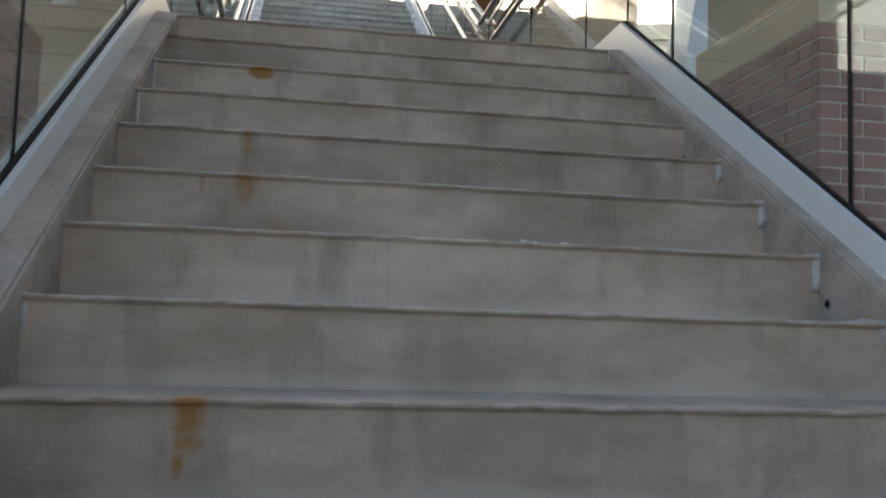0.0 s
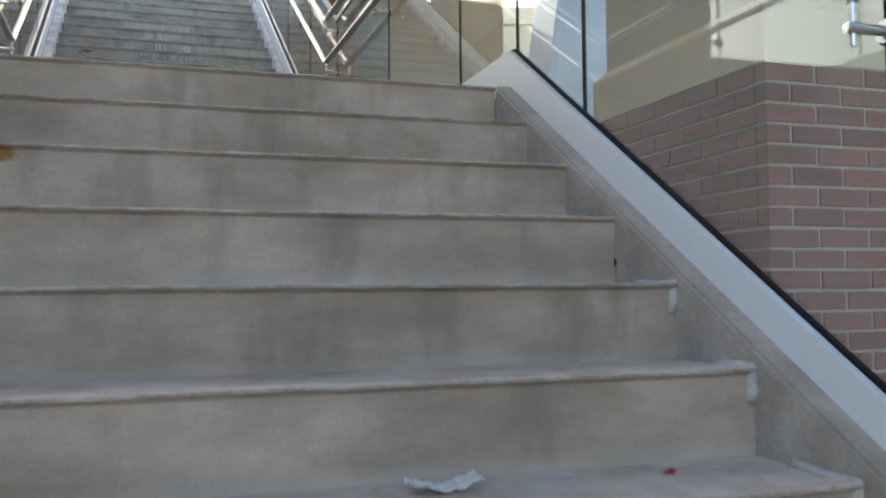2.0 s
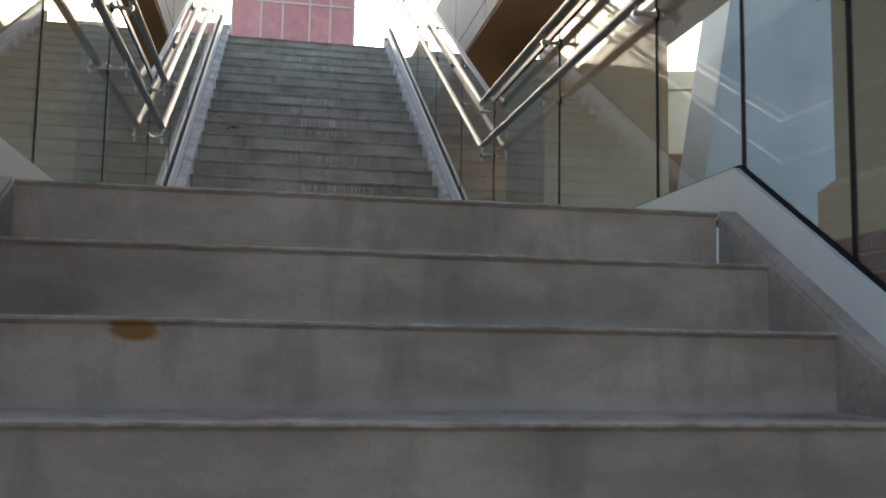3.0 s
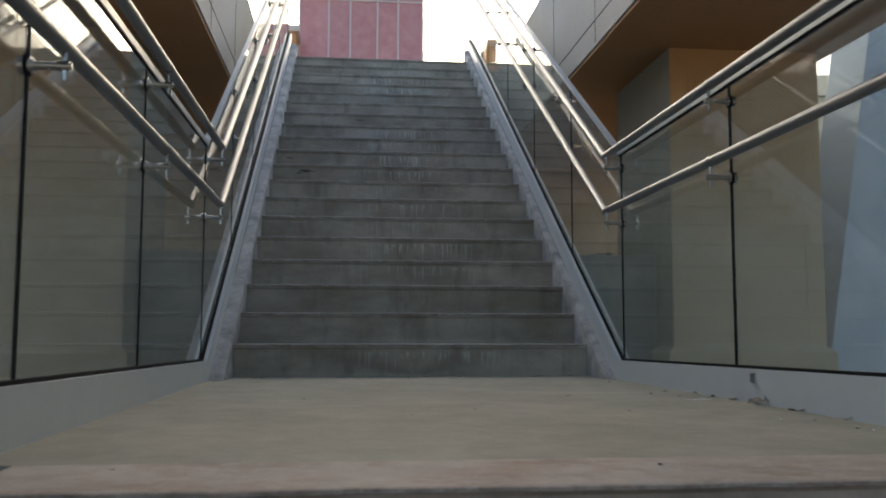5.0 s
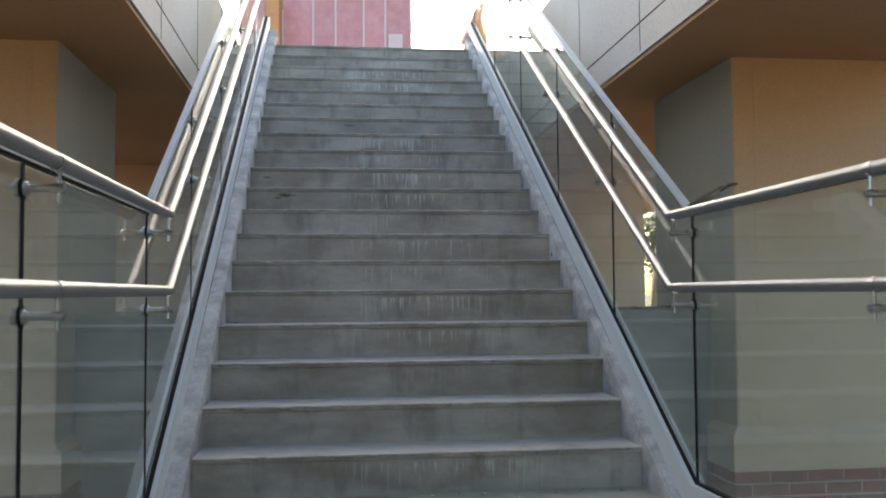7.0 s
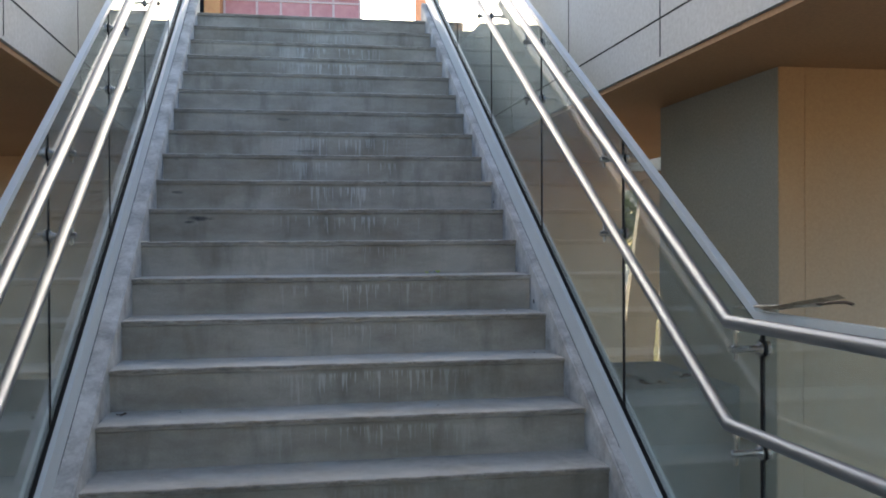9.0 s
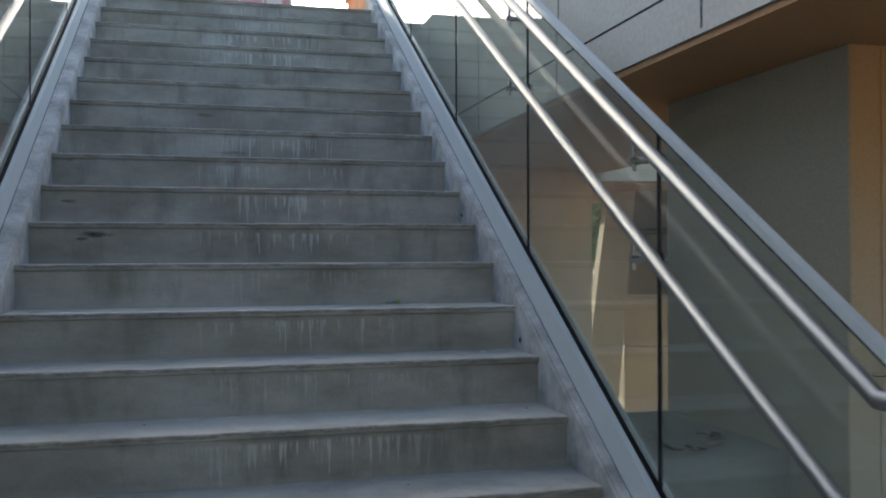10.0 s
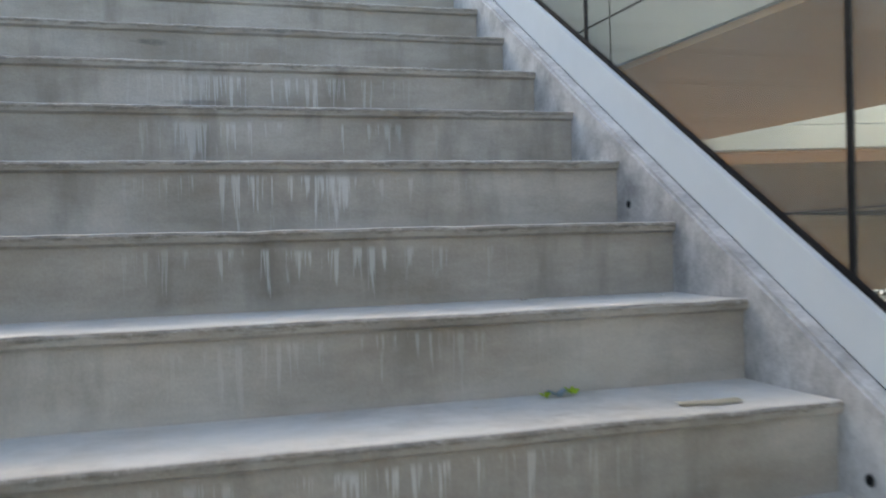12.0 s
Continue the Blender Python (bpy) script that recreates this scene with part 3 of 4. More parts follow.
# ---- ground, upper plaza ----
M_GROUND = surface("dry_ground", (0.17, 0.15, 0.11), (0.27, 0.24, 0.19), 0.9, scale=0.4, grain=8.0, relief=0.1)
tagged(link("ground", box((-900, -900, GROUND - 0.5), (900, 900, GROUND)), M_GROUND), "dry grey-brown ground around the stairs", "ground", kind="structure")
PLAZA_Y = TOP_Y + RUN + 0.021
tagged(link("upper_plaza", box((-3.3, PLAZA_Y, PLAZA - 0.45), (2.9, 30, PLAZA - 0.002)), M_FLOOR), "upper plaza paving at the head of the stairs", "floor", kind="structure")
tagged(link("lower_terrace", box((-9, PLAZA_Y, 2.40), (-3.304, 30, 2.84)), M_FLOOR), "lower concrete terrace beside the upper plaza", "floor", kind="structure")
# added wall: cuts sky light from the left and bounces some back
tagged(link("side_wall", box((-8.4, -14.0, GROUND - 0.1), (-8.0, 16.0, 2.8)), M_FASCIA), "plain pale grey wall added to cut light from the far side", "wall", kind="structure")

# unseen wall added behind the view to block sky light from the right
tagged(link("rear_wall", box((2.2, -15.0, GROUND - 0.1), (2.6, -6.4, 3.4)), M_FASCIA), "unseen plain wall added to block sky light from the right", "wall", kind="structure")

# ---- beyond the right-hand piers: beam, wall and battered supports of the neighbouring deck ----
M_BEAM = surface("cream_concrete", (0.62, 0.57, 0.48), (0.72, 0.67, 0.58), 0.8, scale=0.8, grain=40.0, relief=0.1)
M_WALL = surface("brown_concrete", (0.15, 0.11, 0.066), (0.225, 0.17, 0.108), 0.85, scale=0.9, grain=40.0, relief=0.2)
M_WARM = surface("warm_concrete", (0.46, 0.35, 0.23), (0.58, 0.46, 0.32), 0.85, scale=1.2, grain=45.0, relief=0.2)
M_BLUE = surface("pale_blue_grey_concrete", (0.41, 0.475, 0.56), (0.65, 0.70, 0.76), 0.8, scale=1.4, grain=30.0, relief=0.15)


def turned(ob, x, y, deg):
    ob.matrix_world = pose(x, y, 0, 0, 0, deg)
    return ob


deck = turned(empty("deck_edge_beam", "cream concrete edge beam of the neighbouring deck", "beam", kind="structure"), 2.59, 4.83, -17)
part("lower_band", box((0.0, 0.0, 1.962), (14.0, 0.85, 2.095), 0.006), M_BEAM, deck)
part("beam_soffit", box((0.02, 0.02, 1.945), (14.0, 0.85, 1.958)), M_SOFFIT, deck, "orange-brown painted beam underside")
part("upper_band", box((0.0, 0.03, 2.101), (14.0, 0.45, 2.75), 0.006), M_BEAM, deck)
part("coping", box((0.0, -0.02, 2.755), (14.0, 0.47, 2.98), 0.006), M_BEAM, deck)
part("underside", box((0.0, 0.86, 2.12), (14.0, 6.0, 2.26)), M_SOFFIT, deck)
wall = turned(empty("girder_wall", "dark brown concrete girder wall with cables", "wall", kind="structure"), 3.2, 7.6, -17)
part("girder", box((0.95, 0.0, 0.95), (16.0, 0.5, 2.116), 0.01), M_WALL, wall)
for k in range(4):
    pts = [(1.0 + 0.9 * i, -0.03 - 0.01 * k, 1.60 + 0.022 * k + 0.012 * i + 0.03 * math.sin(i * 1.7 + k)) for i in range(14)]
    part("cable", tube(pts, 0.009, 8), M_DARK, wall, "slack black cable")
sup = turned(empty("support_wall", "sunlit tan concrete support under the girder wall", "pier", kind="structure"), 3.25, 7.75, -17)
for r, (z0, z1) in enumerate(((0.38, 0.94), (-0.55, 0.37), (-1.6, -0.56), (GROUND, -1.61))):
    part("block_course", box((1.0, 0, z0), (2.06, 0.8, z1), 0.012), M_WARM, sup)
leg = turned(empty("battered_column", "sunlit tan concrete column with a leaning edge on a block", "column", kind="structure"), 3.25, 7.75, -17)
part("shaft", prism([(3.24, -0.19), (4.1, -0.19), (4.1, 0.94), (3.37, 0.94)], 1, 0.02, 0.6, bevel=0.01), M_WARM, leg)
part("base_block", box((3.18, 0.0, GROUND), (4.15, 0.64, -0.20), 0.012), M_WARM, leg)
bat = turned(empty("battered_column", "leaning tan concrete column behind the pier", "column", kind="structure"), 2.89, 5.1, -17)
bm = prism([(-0.51, GROUND), (-0.08, GROUND), (0.34, 1.94), (0.11, 1.94)], 1, 0.46, 0.8)
part("shaft", bm, M_WARM, bat)
part("base_block", box((-0.56, 0.42, GROUND), (0.10, 0.86, -1.2), 0.01), M_WARM, bat)
ab = turned(empty("battered_abutment", "broad pale blue-grey concrete abutment with a leaning edge", "wall", kind="structure"), 3.40, 2.1, 0)
part("face", prism([(-0.42, GROUND), (5.5, GROUND), (5.5, 4.6), (0.85, 4.6)], 1, 0.0, 0.6, bevel=0.01), M_BLUE, ab)

# ---- far buildings over the head of the stairs ----
M_PINK = surface("pink_curtain_wall", (0.66, 0.29, 0.30), (0.76, 0.38, 0.39), 0.35, scale=0.25, grain=2.0, relief=0.0, vary=0.16)
M_MULLION = plain("pale_mullion", (0.80, 0.66, 0.66), 0.5)
M_ORANGE = surface("orange_brick_facade", (0.62, 0.28, 0.11), (0.78, 0.42, 0.20), 0.8, scale=0.5, grain=6.0, relief=0.1)
M_PALE = plain("pale_render", (0.78, 0.72, 0.66), 0.7)
tower = empty("office_tower", "tall office building with pink glass curtain wall and pale mullions", "building", at=(0, 0, 0))
X0, X1, TY, TZ = -2.90, 3.30, 40.0, 26.0
part("wall", box((X0, TY, GROUND), (X1, TY + 9, TZ)), M_PINK, tower)
cuts = [0.0, 0.235, 0.41, 0.63, 0.80, 1.0]
levels = [GROUND + 0.1, 3.6, 8.1, 12.55, 17.0, 21.5, TZ - 0.3]
for u, v in zip(cuts, cuts[1:]):
    for z0, z1 in zip(levels, levels[1:]):
        w = part("window", box((X0 + (X1 - X0) * u + 0.05, TY - 0.03, z0 + 0.05), (X0 + (X1 - X0) * v - 0.05, TY - 0.002, z1 - 0.05)), M_PINK, tower)
for u in cuts:
    x = X0 + (X1 - X0) * u
    part("mullion", box((x - 0.05, TY - 0.12, GROUND), (x + 0.05, TY + 0.01, TZ)), M_MULLION, tower)
for z in levels[1:]:
    part("transom", box((X0, TY - 0.09, z - 0.045), (X1, TY + 0.01, z + 0.045)), M_MULLION, tower)
part("sign_panel", box((X0 + 5.1, TY - 0.16, 12.75), (X0 + 5.8, TY - 0.125, 13.5), 0.01), M_MULLION, tower, "pale panel on the facade")
part("roof", box((X0 - 0.1, TY - 0.15, TZ), (X1 + 0.1, TY + 9, TZ + 0.4)), M_MULLION, tower)


def small_house(x0, x1, y, z1, label):
    h = empty("brick_building", label, "building", group="brick buildings beyond the plaza")
    part("wall", box((x0, y, GROUND), (x1, y + 6, z1)), M_ORANGE, h)
    part("roof", box((x0 - 0.15, y - 0.15, z1), (x1 + 0.15, y + 6, z1 + 0.3)), M_PALE, h)
    n = max(1, int((x1 - x0) / 0.9))
    for k in range(n):
        c = x0 + (k + 0.5) * (x1 - x0) / n
        for z in (z1 - 1.6, z1 - 3.6, z1 - 5.6):
            w = part("window", box((c - 0.22, y - 0.03, z), (c + 0.22, y + 0.02, z + 1.0)), M_DARK, h)
            part("sill", box((c - 0.28, y - 0.08, z - 0.08), (c + 0.28, y + 0.0, z)), M_PALE, w)
    part("string_course", box((x0 - 0.02, y - 0.06, z1 - 2.1), (x1 + 0.02, y, z1 - 1.95)), M_PALE, h)


small_house(-4.75, -2.98, 38.0, 14.6, "orange brick building beside the pink tower")
small_house(6.5, 7.9, 38.0, 14.2, "narrow orange brick building with a pale roof")

# ---- sunlit yard beyond: lawn, shrubs, fence, rails and parked cars in strips that run along y ----
M_GRASS = surface("dry_lawn", (0.155, 0.115, 0.02), (0.25, 0.185, 0.035), 0.95, scale=0.9, grain=30.0, relief=0.6)
M_SHRUB = surface("yellow_green_leaves", (0.42, 0.33, 0.06), (0.74, 0.62, 0.24), 0.7, scale=6.0, grain=30.0, relief=0.1, vary=0.4)
M_LEAF = surface("tree_leaves", (0.08, 0.11, 0.02), (0.26, 0.28, 0.06), 0.7, scale=3.0, grain=20.0, relief=0.1)
M_FARLEAF = surface("dark_tree_leaves", (0.03, 0.045, 0.015), (0.07, 0.09, 0.03), 0.8, scale=0.6, grain=6.0, relief=0.0)
M_BARK = surface("bark", (0.10, 0.075, 0.05), (0.18, 0.14, 0.10), 0.9, scale=6.0, grain=30.0, relief=0.6)
M_IRON = plain("dark_iron", (0.03, 0.032, 0.035), 0.5, 0.3)
M_SCREEN = surface("dark_green_screen", (0.03, 0.045, 0.04), (0.05, 0.07, 0.06), 0.9, scale=2.0, grain=30.0, relief=0.1)
M_BALLAST = surface("track_ballast", (0.12, 0.098, 0.075), (0.21, 0.175, 0.135), 0.95, scale=4.0, grain=25.0, relief=0.9)
M_RAIL = plain("rusty_rail", (0.22, 0.13, 0.08), 0.6, 0.4)
M_ASPHALT = surface("asphalt", (0.035, 0.037, 0.038), (0.055, 0.056, 0.057), 0.9, scale=1.0, grain=30.0, relief=0.3)
M_CARPAINT = plain("white_car_paint", (0.78, 0.79, 0.80), 0.22, 0.0, 0.02)
M_TYRE = plain("tyre_rubber", (0.02, 0.02, 0.02), 0.8)
M_WINDOW = plain("dark_car_glass", (0.015, 0.018, 0.02), 0.08)
M_LAMP = plain("lamp_lens", (0.7, 0.7, 0.7), 0.1)


for m in (M_ASPHALT, M_BALLAST, M_GROUND, M_GRASS):
    m.node_tree.nodes["Principled BSDF"].inputs["Specular IOR Level"].default_value = 0.1


def strip_of_ground(name, x0, x1, y0, y1, thick, material, label, category):
    return tagged(link(name, box((x0, y0, GROUND + 0.001), (x1, y1, GROUND + thick)), material), label, category, kind="structure")


strip_of_ground("path_kerb", 11.7, 12.15, 12, 80, 0.10, M_BEAM, "pale concrete kerb along the lawn", "kerb")
strip_of_ground("lawn", 12.16, 21.0, 12, 80, 0.03, M_GRASS, "dry yellow-green lawn in the sun", "lawn")
strip_of_ground("track_bed", 22.2, 34.6, 5, 110, 0.12, M_BALLAST, "brown-grey gravel track bed", "track bed")
strip_of_ground("parking", 36.2, 62.0, 5, 130, 0.02, M_ASPHALT, "dark asphalt car park", "road")
bm = bmesh.new()
for _ in range(12000):
    p = Vector((rng.uniform(14.5, 20.8), rng.uniform(18, 42), GROUND + 0.028))
    a, h = rng.uniform(0, 6.28), rng.uniform(0.012, 0.03)
    q = Vector((math.cos(a), math.sin(a), 0)) * 0.012
    bm.faces.new([bm.verts.new(p - q), bm.verts.new(p + q), bm.verts.new(p + Vector((rng.uniform(-0.02, 0.02), rng.uniform(-0.02, 0.02), h)))])
tagged(link("grass", bm, M_GRASS), "short dry grass blades", "grass", kind="stuff")


def leaf_cloud(centre, radii, count, size, seed):
    r = random.Random(seed)
    bm = bmesh.new()
    for _ in range(count):
        while True:
            v = Vector((r.uniform(-1, 1), r.uniform(-1, 1), r.uniform(-1, 1)))
            if 0.2 < v.length < 1:
                break
        lump = 0.75 + 0.35 * noise.noise(v * 2.3 + Vector((seed, 0, 0)))
        p = Vector(centre) + Vector([v[i] * radii[i] * lump for i in range(3)])
        u = Vector((r.gauss(0, 1), r.gauss(0, 1), r.gauss(0, 1))).normalized()
        w = u.orthogonal().normalized()
        s = size * r.uniform(0.6, 1.3)
        bm.faces.new([bm.verts.new(p + u * s), bm.verts.new(p + w * s * 0.45), bm.verts.new(p - u * s * 0.8), bm.verts.new(p - w * s * 0.45)])
    return bm


def shrub(x, y, size, seed):
    ob = empty("shrub", "clipped yellow-green shrub by the fence", "shrub", group="shrubs along the fence", at=(x, y, GROUND))
    part("foliage", leaf_cloud((0, 0, 0.42 * size), (0.62, 0.72, 0.50 * size), 1500, 0.07, seed), M_SHRUB, ob)
    part("stems", tube([(0, 0, 0), (0.05, 0, 0.25), (0.1, 0.05, 0.5)], 0.02, 6), M_BARK, ob)


for k in range(20):
    shrub(20.4 + rng.uniform(-0.15, 0.15), 19.5 + 0.95 * k, rng.uniform(0.85, 1.2), 20 + k)

FENCE_X = 21.35
fence = empty("iron_fence", "low dark iron picket fence by the rails", "fence")
for k in range(150):
    y = 19.0 + 0.14 * k
    part("picket", box((FENCE_X - 0.011, y - 0.011, GROUND), (FENCE_X + 0.011, y + 0.011, GROUND + 1.12)), M_IRON, fence)
for z in (0.18, 1.0):
    part("rail", tube([(FENCE_X + 0.03, 19.0, GROUND + z), (FENCE_X + 0.03, 40.0, GROUND + z)], 0.018, 6), M_IRON, fence)
for k in range(9):
    y = 19.07 + 2.52 * k
    part("post", box((FENCE_X - 0.03, y - 0.03, GROUND), (FENCE_X + 0.03, y + 0.03, GROUND + 1.22)), M_IRON, fence)
for x in (29.5, 30.94):
    ob = empty("railway_rail", "rusty steel railway rail on gravel", "rail", group="railway rails")
    part("rail_head", tube([(x, 6, GROUND + 0.26), (x, 108, GROUND + 0.26)], 0.05, 6), M_RAIL, ob)
    part("rail_foot", tube([(x, 6, GROUND + 0.16), (x, 108, GROUND + 0.16)], 0.07, 6), M_RAIL, ob)
fence = empty("park_fence", "long dark fence at the edge of the car park", "fence")
for k in range(24):
    y = 30.0 + 1.5 * k
    part("post", box((35.97, y - 0.03, GROUND), (36.03, y + 0.03, GROUND + 0.66)), M_IRON, fence)
for z in (0.25, 0.62):
    part("wire", tube([(36.0, 30.0, GROUND + z), (36.0, 64.5, GROUND + z)], 0.02, 6), M_IRON, fence)
for k in range(12):
    y = 30.0 + 3.0 * k
    part("screen", box((36.04, y + 0.02, GROUND + 0.05), (36.07, y + 2.98, GROUND + 0.56)), M_SCREEN, fence, "dark green wind screen")
sign = empty("track_sign", "small white sign plate on a post by the rails", "sign", at=(33.6, 44.0, GROUND))
part("post", tube([(0, 0, 0), (0, 0, 0.8)], 0.025, 8), M_IRON, sign)
part("plate", box((-0.03, -0.16, 0.55), (0.0, 0.16, 0.9), 0.01), M_PALE, sign)


def car(paint, label):
    c = empty("parked_car", label, "car", group="parked cars")
    side = [(-2.2, 0.35), (-2.25, 0.75), (-2.1, 1.05), (-1.75, 1.12), (-1.35, 1.55), (-0.6, 1.68), (0.35, 1.62), (1.0, 1.12), (1.95, 0.98), (2.22, 0.75), (2.2, 0.35)]
    bm = prism(side, 1, -0.88, 0.88, bevel=0.06)
    part("body", bm, paint, c)
    for s in (-1, 1):
        part("side_window", prism([(-1.55, 1.14), (-1.2, 1.5), (0.3, 1.53), (0.82, 1.14)], 1, s * 0.885, s * 0.895), M_WINDOW, c)
        part("headlight", box((2.05, s * 0.8 - 0.16, 0.68), (2.26, s * 0.8 + 0.1, 0.84), 0.03), M_LAMP, c)
    part("windscreen", prism([(0.42, 1.58), (1.0, 1.15), (1.03, 1.17), (0.45, 1.6)], 1, -0.72, 0.72), M_WINDOW, c)
    part("grille", box((2.2, -0.5, 0.5), (2.27, 0.5, 0.75), 0.02), M_TYRE, c)
    for x in (-1.35, 1.35):
        for s in (-1, 1):
            w = part("wheel", tube([(x, s * 0.72, 0.34), (x, s * 0.92, 0.34)], 0.34, 20), M_TYRE, c)
            part("rim", tube([(x, s * 0.90, 0.34), (x, s * 0.93, 0.34)], 0.21, 14), M_LAMP, w)
    return c


M_SILVER_PAINT = plain("silver_car_paint", (0.50, 0.53, 0.55), 0.25, 0.3, 0.02)
for paint, label, x, y, turn in ((M_CARPAINT, "white parked sport utility car", 46.7, 56.7, -90), (M_SILVER_PAINT, "silver parked car in the car park", 47.3, 61.2, -88), (M_CARPAINT, "white parked sport utility car", 46.2, 50.6, -92)):
    car(paint, label).matrix_world = Matrix.Translation((x, y, GROUND)) @ pose(0, 0, 0.02, 0, 0, turn) @ Matrix.Scale(0.84, 4)
far = link("far_trees", leaf_cloud((0, 0, 3.2), (2.5, 30, 5.5), 9000, 0.42, 91), M_FARLEAF)
far.matrix_world = Matrix.Translation((53.0, 66.0, GROUND))
tagged(far, "dark green belt of trees behind the car park", "trees", kind="stuff")


def tree(x, y, height, spread, seed):
    r = random.Random(seed)
    t = empty("tree", "broad leafy tree with sunlit yellow-green crown", "tree", group="trees beyond the deck", at=(x, y, GROUND))
    bm = tube([(0, 0, 0), (0.1, 0, height * 0.25), (0.05, 0.1, height * 0.5)], 0.22, 10)
    for k in range(6):
        a = k * 1.05 + r.uniform(-0.3, 0.3)
        tube([(0.06, 0.05, height * r.uniform(0.28, 0.45)), (math.cos(a) * spread * 0.4, math.sin(a) * spread * 0.4, height * 0.62), (math.cos(a) * spread * 0.75, math.sin(a) * spread * 0.75, height * r.uniform(0.68, 0.85))], 0.07, 6, bm)
    part("trunk", bm, M_BARK, t)
    part("crown", leaf_cloud((0, 0, height * 0.68), (spread, spread, height * 0.36), 5200, 0.16, seed), M_LEAF, t)


tree(15.2, 35.0, 9.5, 3.4, 3)
tree(20.5, 46.0, 9.0, 4.4, 4)
tree(9.5, 40.0, 8.0, 3.4, 5)

# ---- litter and small marks ----
M_CARD = plain("cream_card", (0.72, 0.66, 0.52), 0.7)
M_LIME = plain("lime_wrapper", (0.45, 0.62, 0.03), 0.4)
M_SILVER = plain("silver_blue_foil", (0.35, 0.45, 0.50), 0.3, 0.5)
M_CLEAR = plain("clear_crumpled_plastic", (0.80, 0.80, 0.78), 0.15)
M_RED = plain("red_plastic", (0.55, 0.04, 0.03), 0.4)
M_TWIG = surface("dry_leaf", (0.30, 0.26, 0.20), (0.62, 0.57, 0.48), 0.8, scale=14.0, grain=60.0, relief=0.4)
M_TWIGD = plain("dark_dry_leaf", (0.10, 0.065, 0.045), 0.8)
M_WHITE = plain("white_paper", (0.86, 0.86, 0.85), 0.6, 0.0, 0.04)


def flake(w, d, curl, seed, n=6, thick=0.0012):
    """A thin curled sheet with some thickness."""
    r = random.Random(seed)
    bm = bmesh.new()
    grid = [[bm.verts.new(((i / n - 0.5) * w, (j / n - 0.5) * d + r.uniform(-0.04, 0.04) * d, abs(i / n - 0.5) * curl + r.uniform(0, curl * 0.4))) for j in range(n + 1)] for i in range(n + 1)]
    for i in range(n):
        for j in range(n):
            bm.faces.new((grid[i][j], grid[i + 1][j], grid[i + 1][j + 1], grid[i][j + 1]))
    bmesh.ops.solidify(bm, geom=bm.faces[:], thickness=thick)
    low = min(v.co.z for v in bm.verts)
    for v in bm.verts:
        v.co.z -= low
    return bm


def lay(name, bm, material, x, y, z, turn, label, category):
    ob = link(name, bm, material)
    ob.matrix_world = pose(x, y, z, 0, 0, turn)
    return tagged(ob, label, category)


lay("card_strip", flake(0.125, 0.034, 0.004, 1), M_CARD, 0.713, 1.725, 7 * RISE + 0.0015, -4, "cream paper card strip lying on a tread", "litter")
wrap = empty("sweet_wrapper", "crumpled lime and silver sweet wrapper on a tread", "litter", at=(0.498, 1.90, 7 * RISE + 0.001))
part("twist", flake(0.018, 0.02, 0.012, 2, 4), M_LIME, wrap).location = (-0.035, 0, 0)
part("foil", flake(0.035, 0.025, 0.02, 3, 5), M_SILVER, wrap).location = (-0.008, 0, 0)
part("tail", flake(0.02, 0.03, 0.022, 4, 4), M_LIME, wrap).location = (0.022, 0, 0)
lay("paper_scrap", flake(0.03, 0.018, 0.004, 5), M_WHITE, 0.777, 1.56, 6 * RISE + 0.001, 20, "small white paper scrap on a tread", "litter")
lay("paper_scrap", flake(0.014, 0.01, 0.004, 6), M_WHITE, 0.839, 2.10, 8 * RISE + 0.001, 50, "tiny white paper scrap on a tread", "litter")
lay("plastic_wrapper", flake(0.13, 0.05, 0.03, 7, 13), M_CLEAR, 0.25, -4.86, -6 * RISE_1 + 0.001, 8, "crumpled clear plastic wrapper on a tread", "litter")
lay("plastic_chip", flake(0.03, 0.018, 0.006, 8, 4), M_RED, 0.672, -4.86, -6 * RISE_1 + 0.001, 15, "small red plastic chip on a tread", "litter")
lay("paper_scrap", flake(0.085, 0.045, 0.006, 9), M_WHITE, 0.849, -1.771, 0.001, 10, "flat white paper scrap on the landing", "litter")
lay("weed_tuft", leaf_cloud((0, 0, 0.012), (0.045, 0.03, 0.012), 40, 0.012, 11), M_TWIG, 0.955, -2.019, 0.004, 0, "dry weed tuft at the channel foot", "weed")
lay("dry_leaf", flake(0.04, 0.02, 0.01, 12, 4), M_TWIGD, -0.88, 1.02, 4 * RISE + 0.001, 30, "small red-brown dry leaf on a tread", "leaf")
for k, (y, w) in enumerate(((-1.45, 0.03), (-1.62, 0.022), (-1.78, 0.045), (-2.24, 0.05), (-2.5, 0.03))):
    lay("dry_leaf", flake(w, w * 0.5, 0.012, 140 + k, 4), M_TWIGD if k % 2 else M_TWIG, 0.966, y, 0.001, 70 + 25 * k, "small curled dry leaf at the channel foot", "leaf")
for k in range(46):
    upper_side = k % 2
    if upper_side:
        i = rng.randint(1, 17)
        x, y, z = rng.uniform(-0.9, 0.9), (i - 1) * RUN + rng.uniform(0.16, 0.25), i * RISE
    elif k % 4:
        i = rng.randint(0, 14)
        x, y, z = rng.uniform(-0.88, 0.88), EDGE - i * RUN_1 + rng.uniform(0.16, 0.24), -i * RISE_1
    else:
        x, y, z = rng.uniform(-0.9, 0.9), rng.uniform(-2.9, -0.1), 0.0
    lay("grit", flake(rng.uniform(0.006, 0.022), rng.uniform(0.004, 0.009), 0.004, 100 + k, 3), M_TWIGD if k % 3 else M_TWIG, x, y, z + 0.001, rng.uniform(0, 180), "small dark crumb of dry leaf on the concrete", "debris")

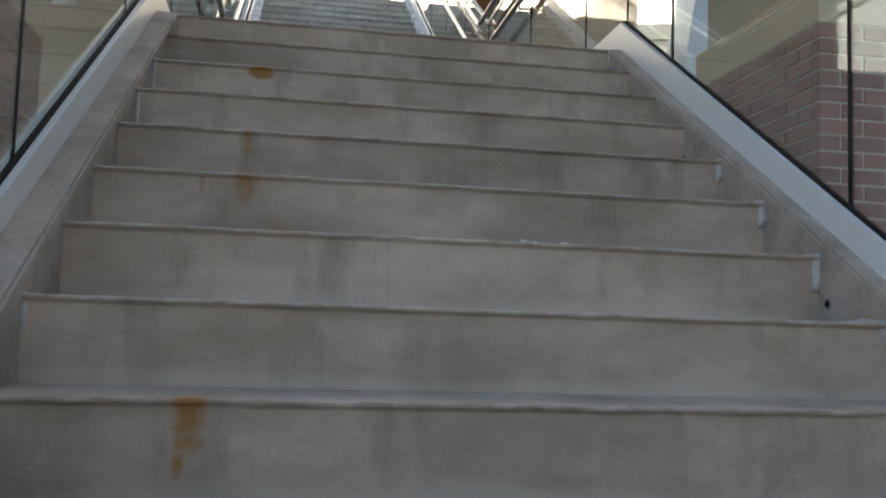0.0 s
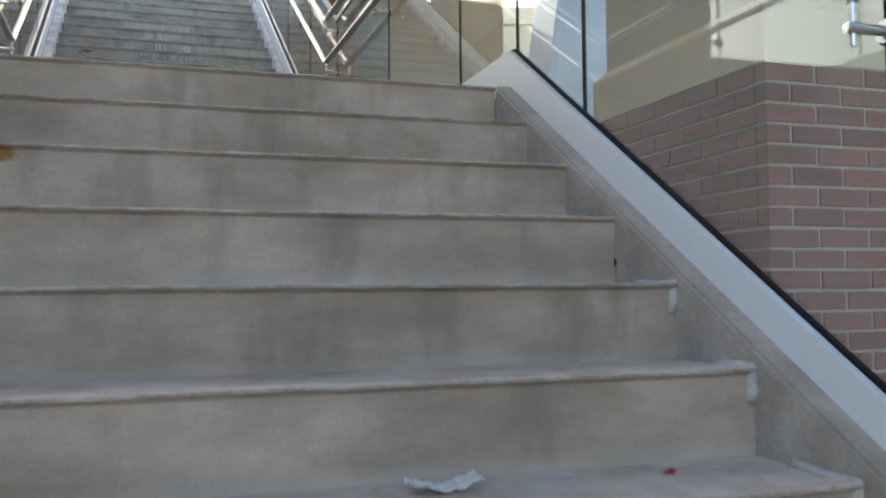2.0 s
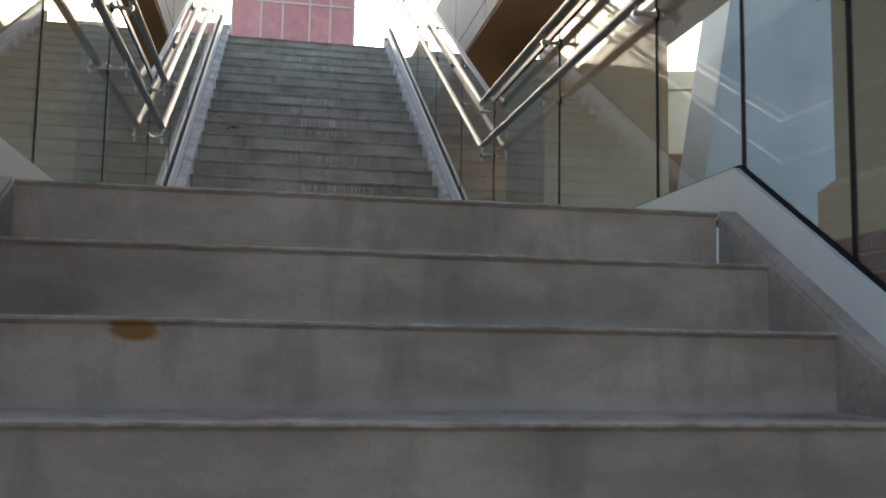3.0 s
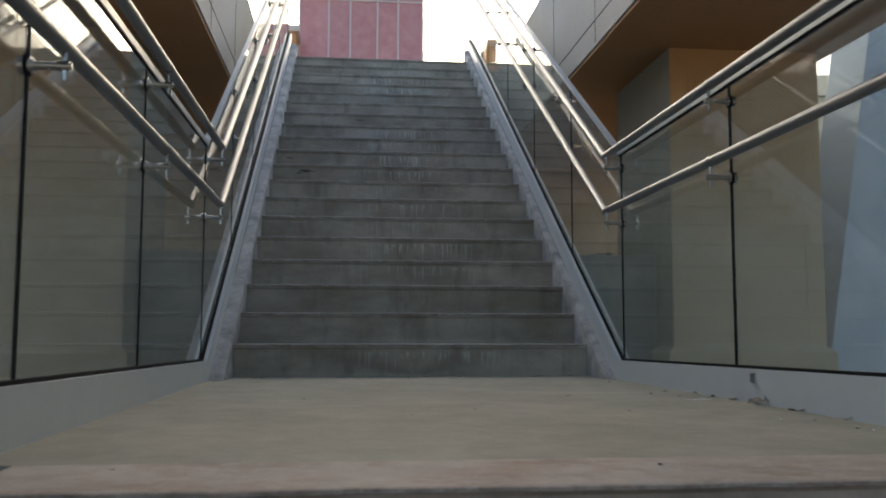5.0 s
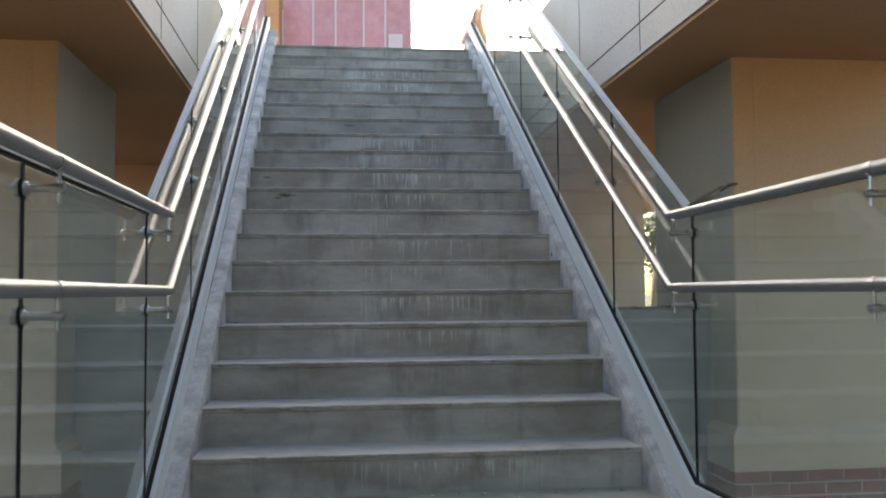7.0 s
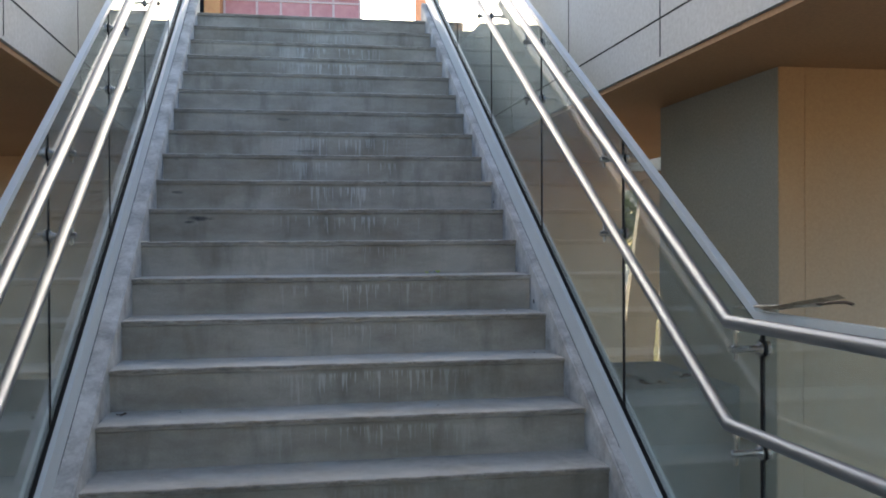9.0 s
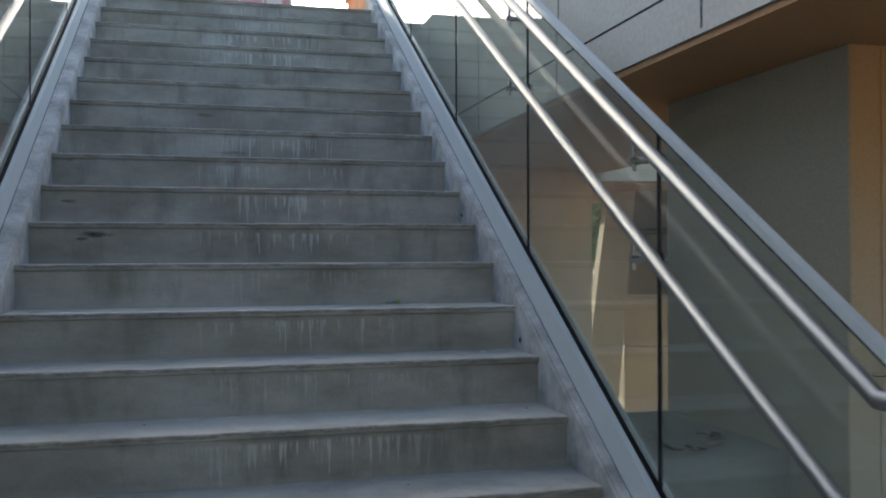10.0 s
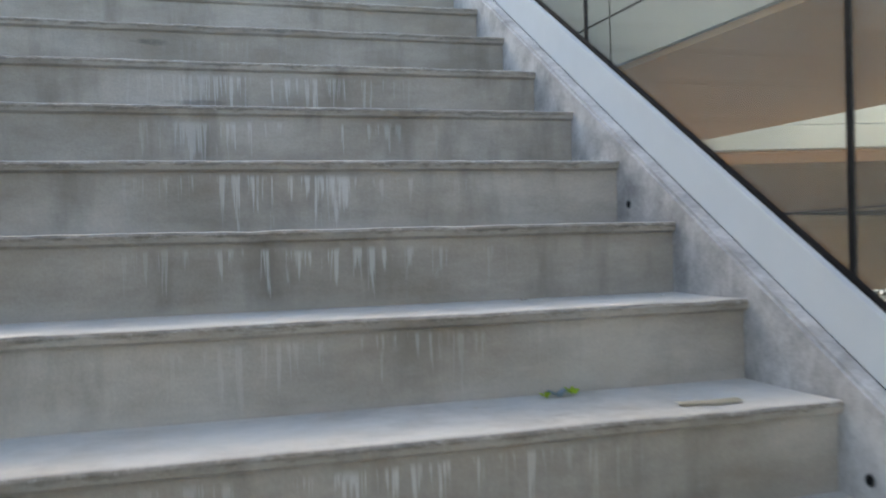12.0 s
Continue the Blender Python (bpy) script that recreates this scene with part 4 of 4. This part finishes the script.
# crumbs swept against the foot of the first riser and the channels
for k in range(34):
    if k % 3:
        x, y = rng.uniform(-0.9, 0.9), -0.012 - abs(rng.gauss(0, 0.10))
    else:
        x, y = rng.uniform(0.78, 0.965), rng.uniform(-2.8, -0.5)
    lay("grit", flake(rng.uniform(0.006, 0.024), rng.uniform(0.005, 0.012), 0.005, 300 + k, 3), (M_TWIGD, M_TWIGD, M_TWIG, M_WHITE)[k % 4], x, y, 0.001, rng.uniform(0, 180), "crumb of dry leaf or grit on the landing", "debris")

# dry leaf bundle on the cap rail at the bend of the right-hand guard
tw = empty("dry_leaf_bundle", "curled dry leaf bundle lying on the metal cap", "leaf", at=(1.02, -0.32, 1.170))
tw.scale = (1.0, 1.22, 0.62)
part("stalk", tube([(0, 0.05, -0.02), (0, -0.05, 0.0), (0, -0.14, 0.012), (0.004, -0.28, 0.036)], 0.007, 8), M_TWIG, tw, smooth=True)
for k in range(5):
    b = flake(0.03 + 0.008 * (k % 2), 0.13 + 0.02 * k, 0.014, 40 + k, 5)
    o = part("leaf", b, M_TWIG, tw)
    o.matrix_local = pose(0.006 * (k - 2), -0.13 - 0.025 * k, 0.0 + 0.008 * k, -10 - 3 * k, 12 * (k - 2), 0)
part("tip", tube([(0.004, -0.27, 0.036), (0.0, -0.33, 0.052), (0, -0.37, 0.058), (0, -0.39, 0.053)], 0.006, 8), M_TWIGD, tw, "dark brown curled tip", smooth=True)

# clip on the channel, drain holes in the curbs
clip = empty("channel_clip", "small bent steel clip on the base channel", "clip", at=(0.98, -1.92, 0.095))
part("clip_plate", prism([(-0.006, 0.004), (-0.003, 0.004), (-0.003, -0.022), (0.0, -0.025), (-0.002, -0.028), (-0.006, -0.024)], 1, -0.011, 0.011), M_STEEL, clip)
part("clip_tab", box((-0.006, -0.011, 0.001), (0.024, 0.011, 0.004), 0.001), M_STEEL, clip)
for x, y, z in ((0.923, -5.09, -1.16), (0.923, -4.235, -0.635), (0.938, 1.58, 1.06), (0.938, 2.417, 1.58)):
    h = empty("drain_sleeve", "small round drain sleeve in the concrete curb", "drain", group="drain sleeves in the curbs", at=(x, y, z))
    part("sleeve", tube([(0.004, 0, 0), (-0.002, 0, 0)], 0.0125, 14), M_STEEL, h)
    part("bore", tube([(0.004, 0, 0), (-0.0024, 0, 0)], 0.0085, 14), M_DARK, h)
# debris on the low block wall
for k in range(7):
    lay("debris", flake(0.09, 0.04, 0.02, 60 + k, 4), M_TWIGD if k % 2 else M_TWIG, rng.uniform(1.2, 1.6), rng.uniform(0.95, 1.2), 0.737, rng.uniform(0, 180), "scrap of dry rubbish on the block wall", "debris")

for p, (a, b), y0, y1, foot_z, faces, low in PIERS:
    right = a > 0
    if "front" in faces:
        lay_bricks(p, 0, y0, "x", (a - 0.004, b + 0.004), foot_z, low, 0)
    if "in" in faces:
        lay_bricks(p, a if right else b, 0, "y", (y0 + 0.047, y1), foot_z, low, -1 if right else 1)
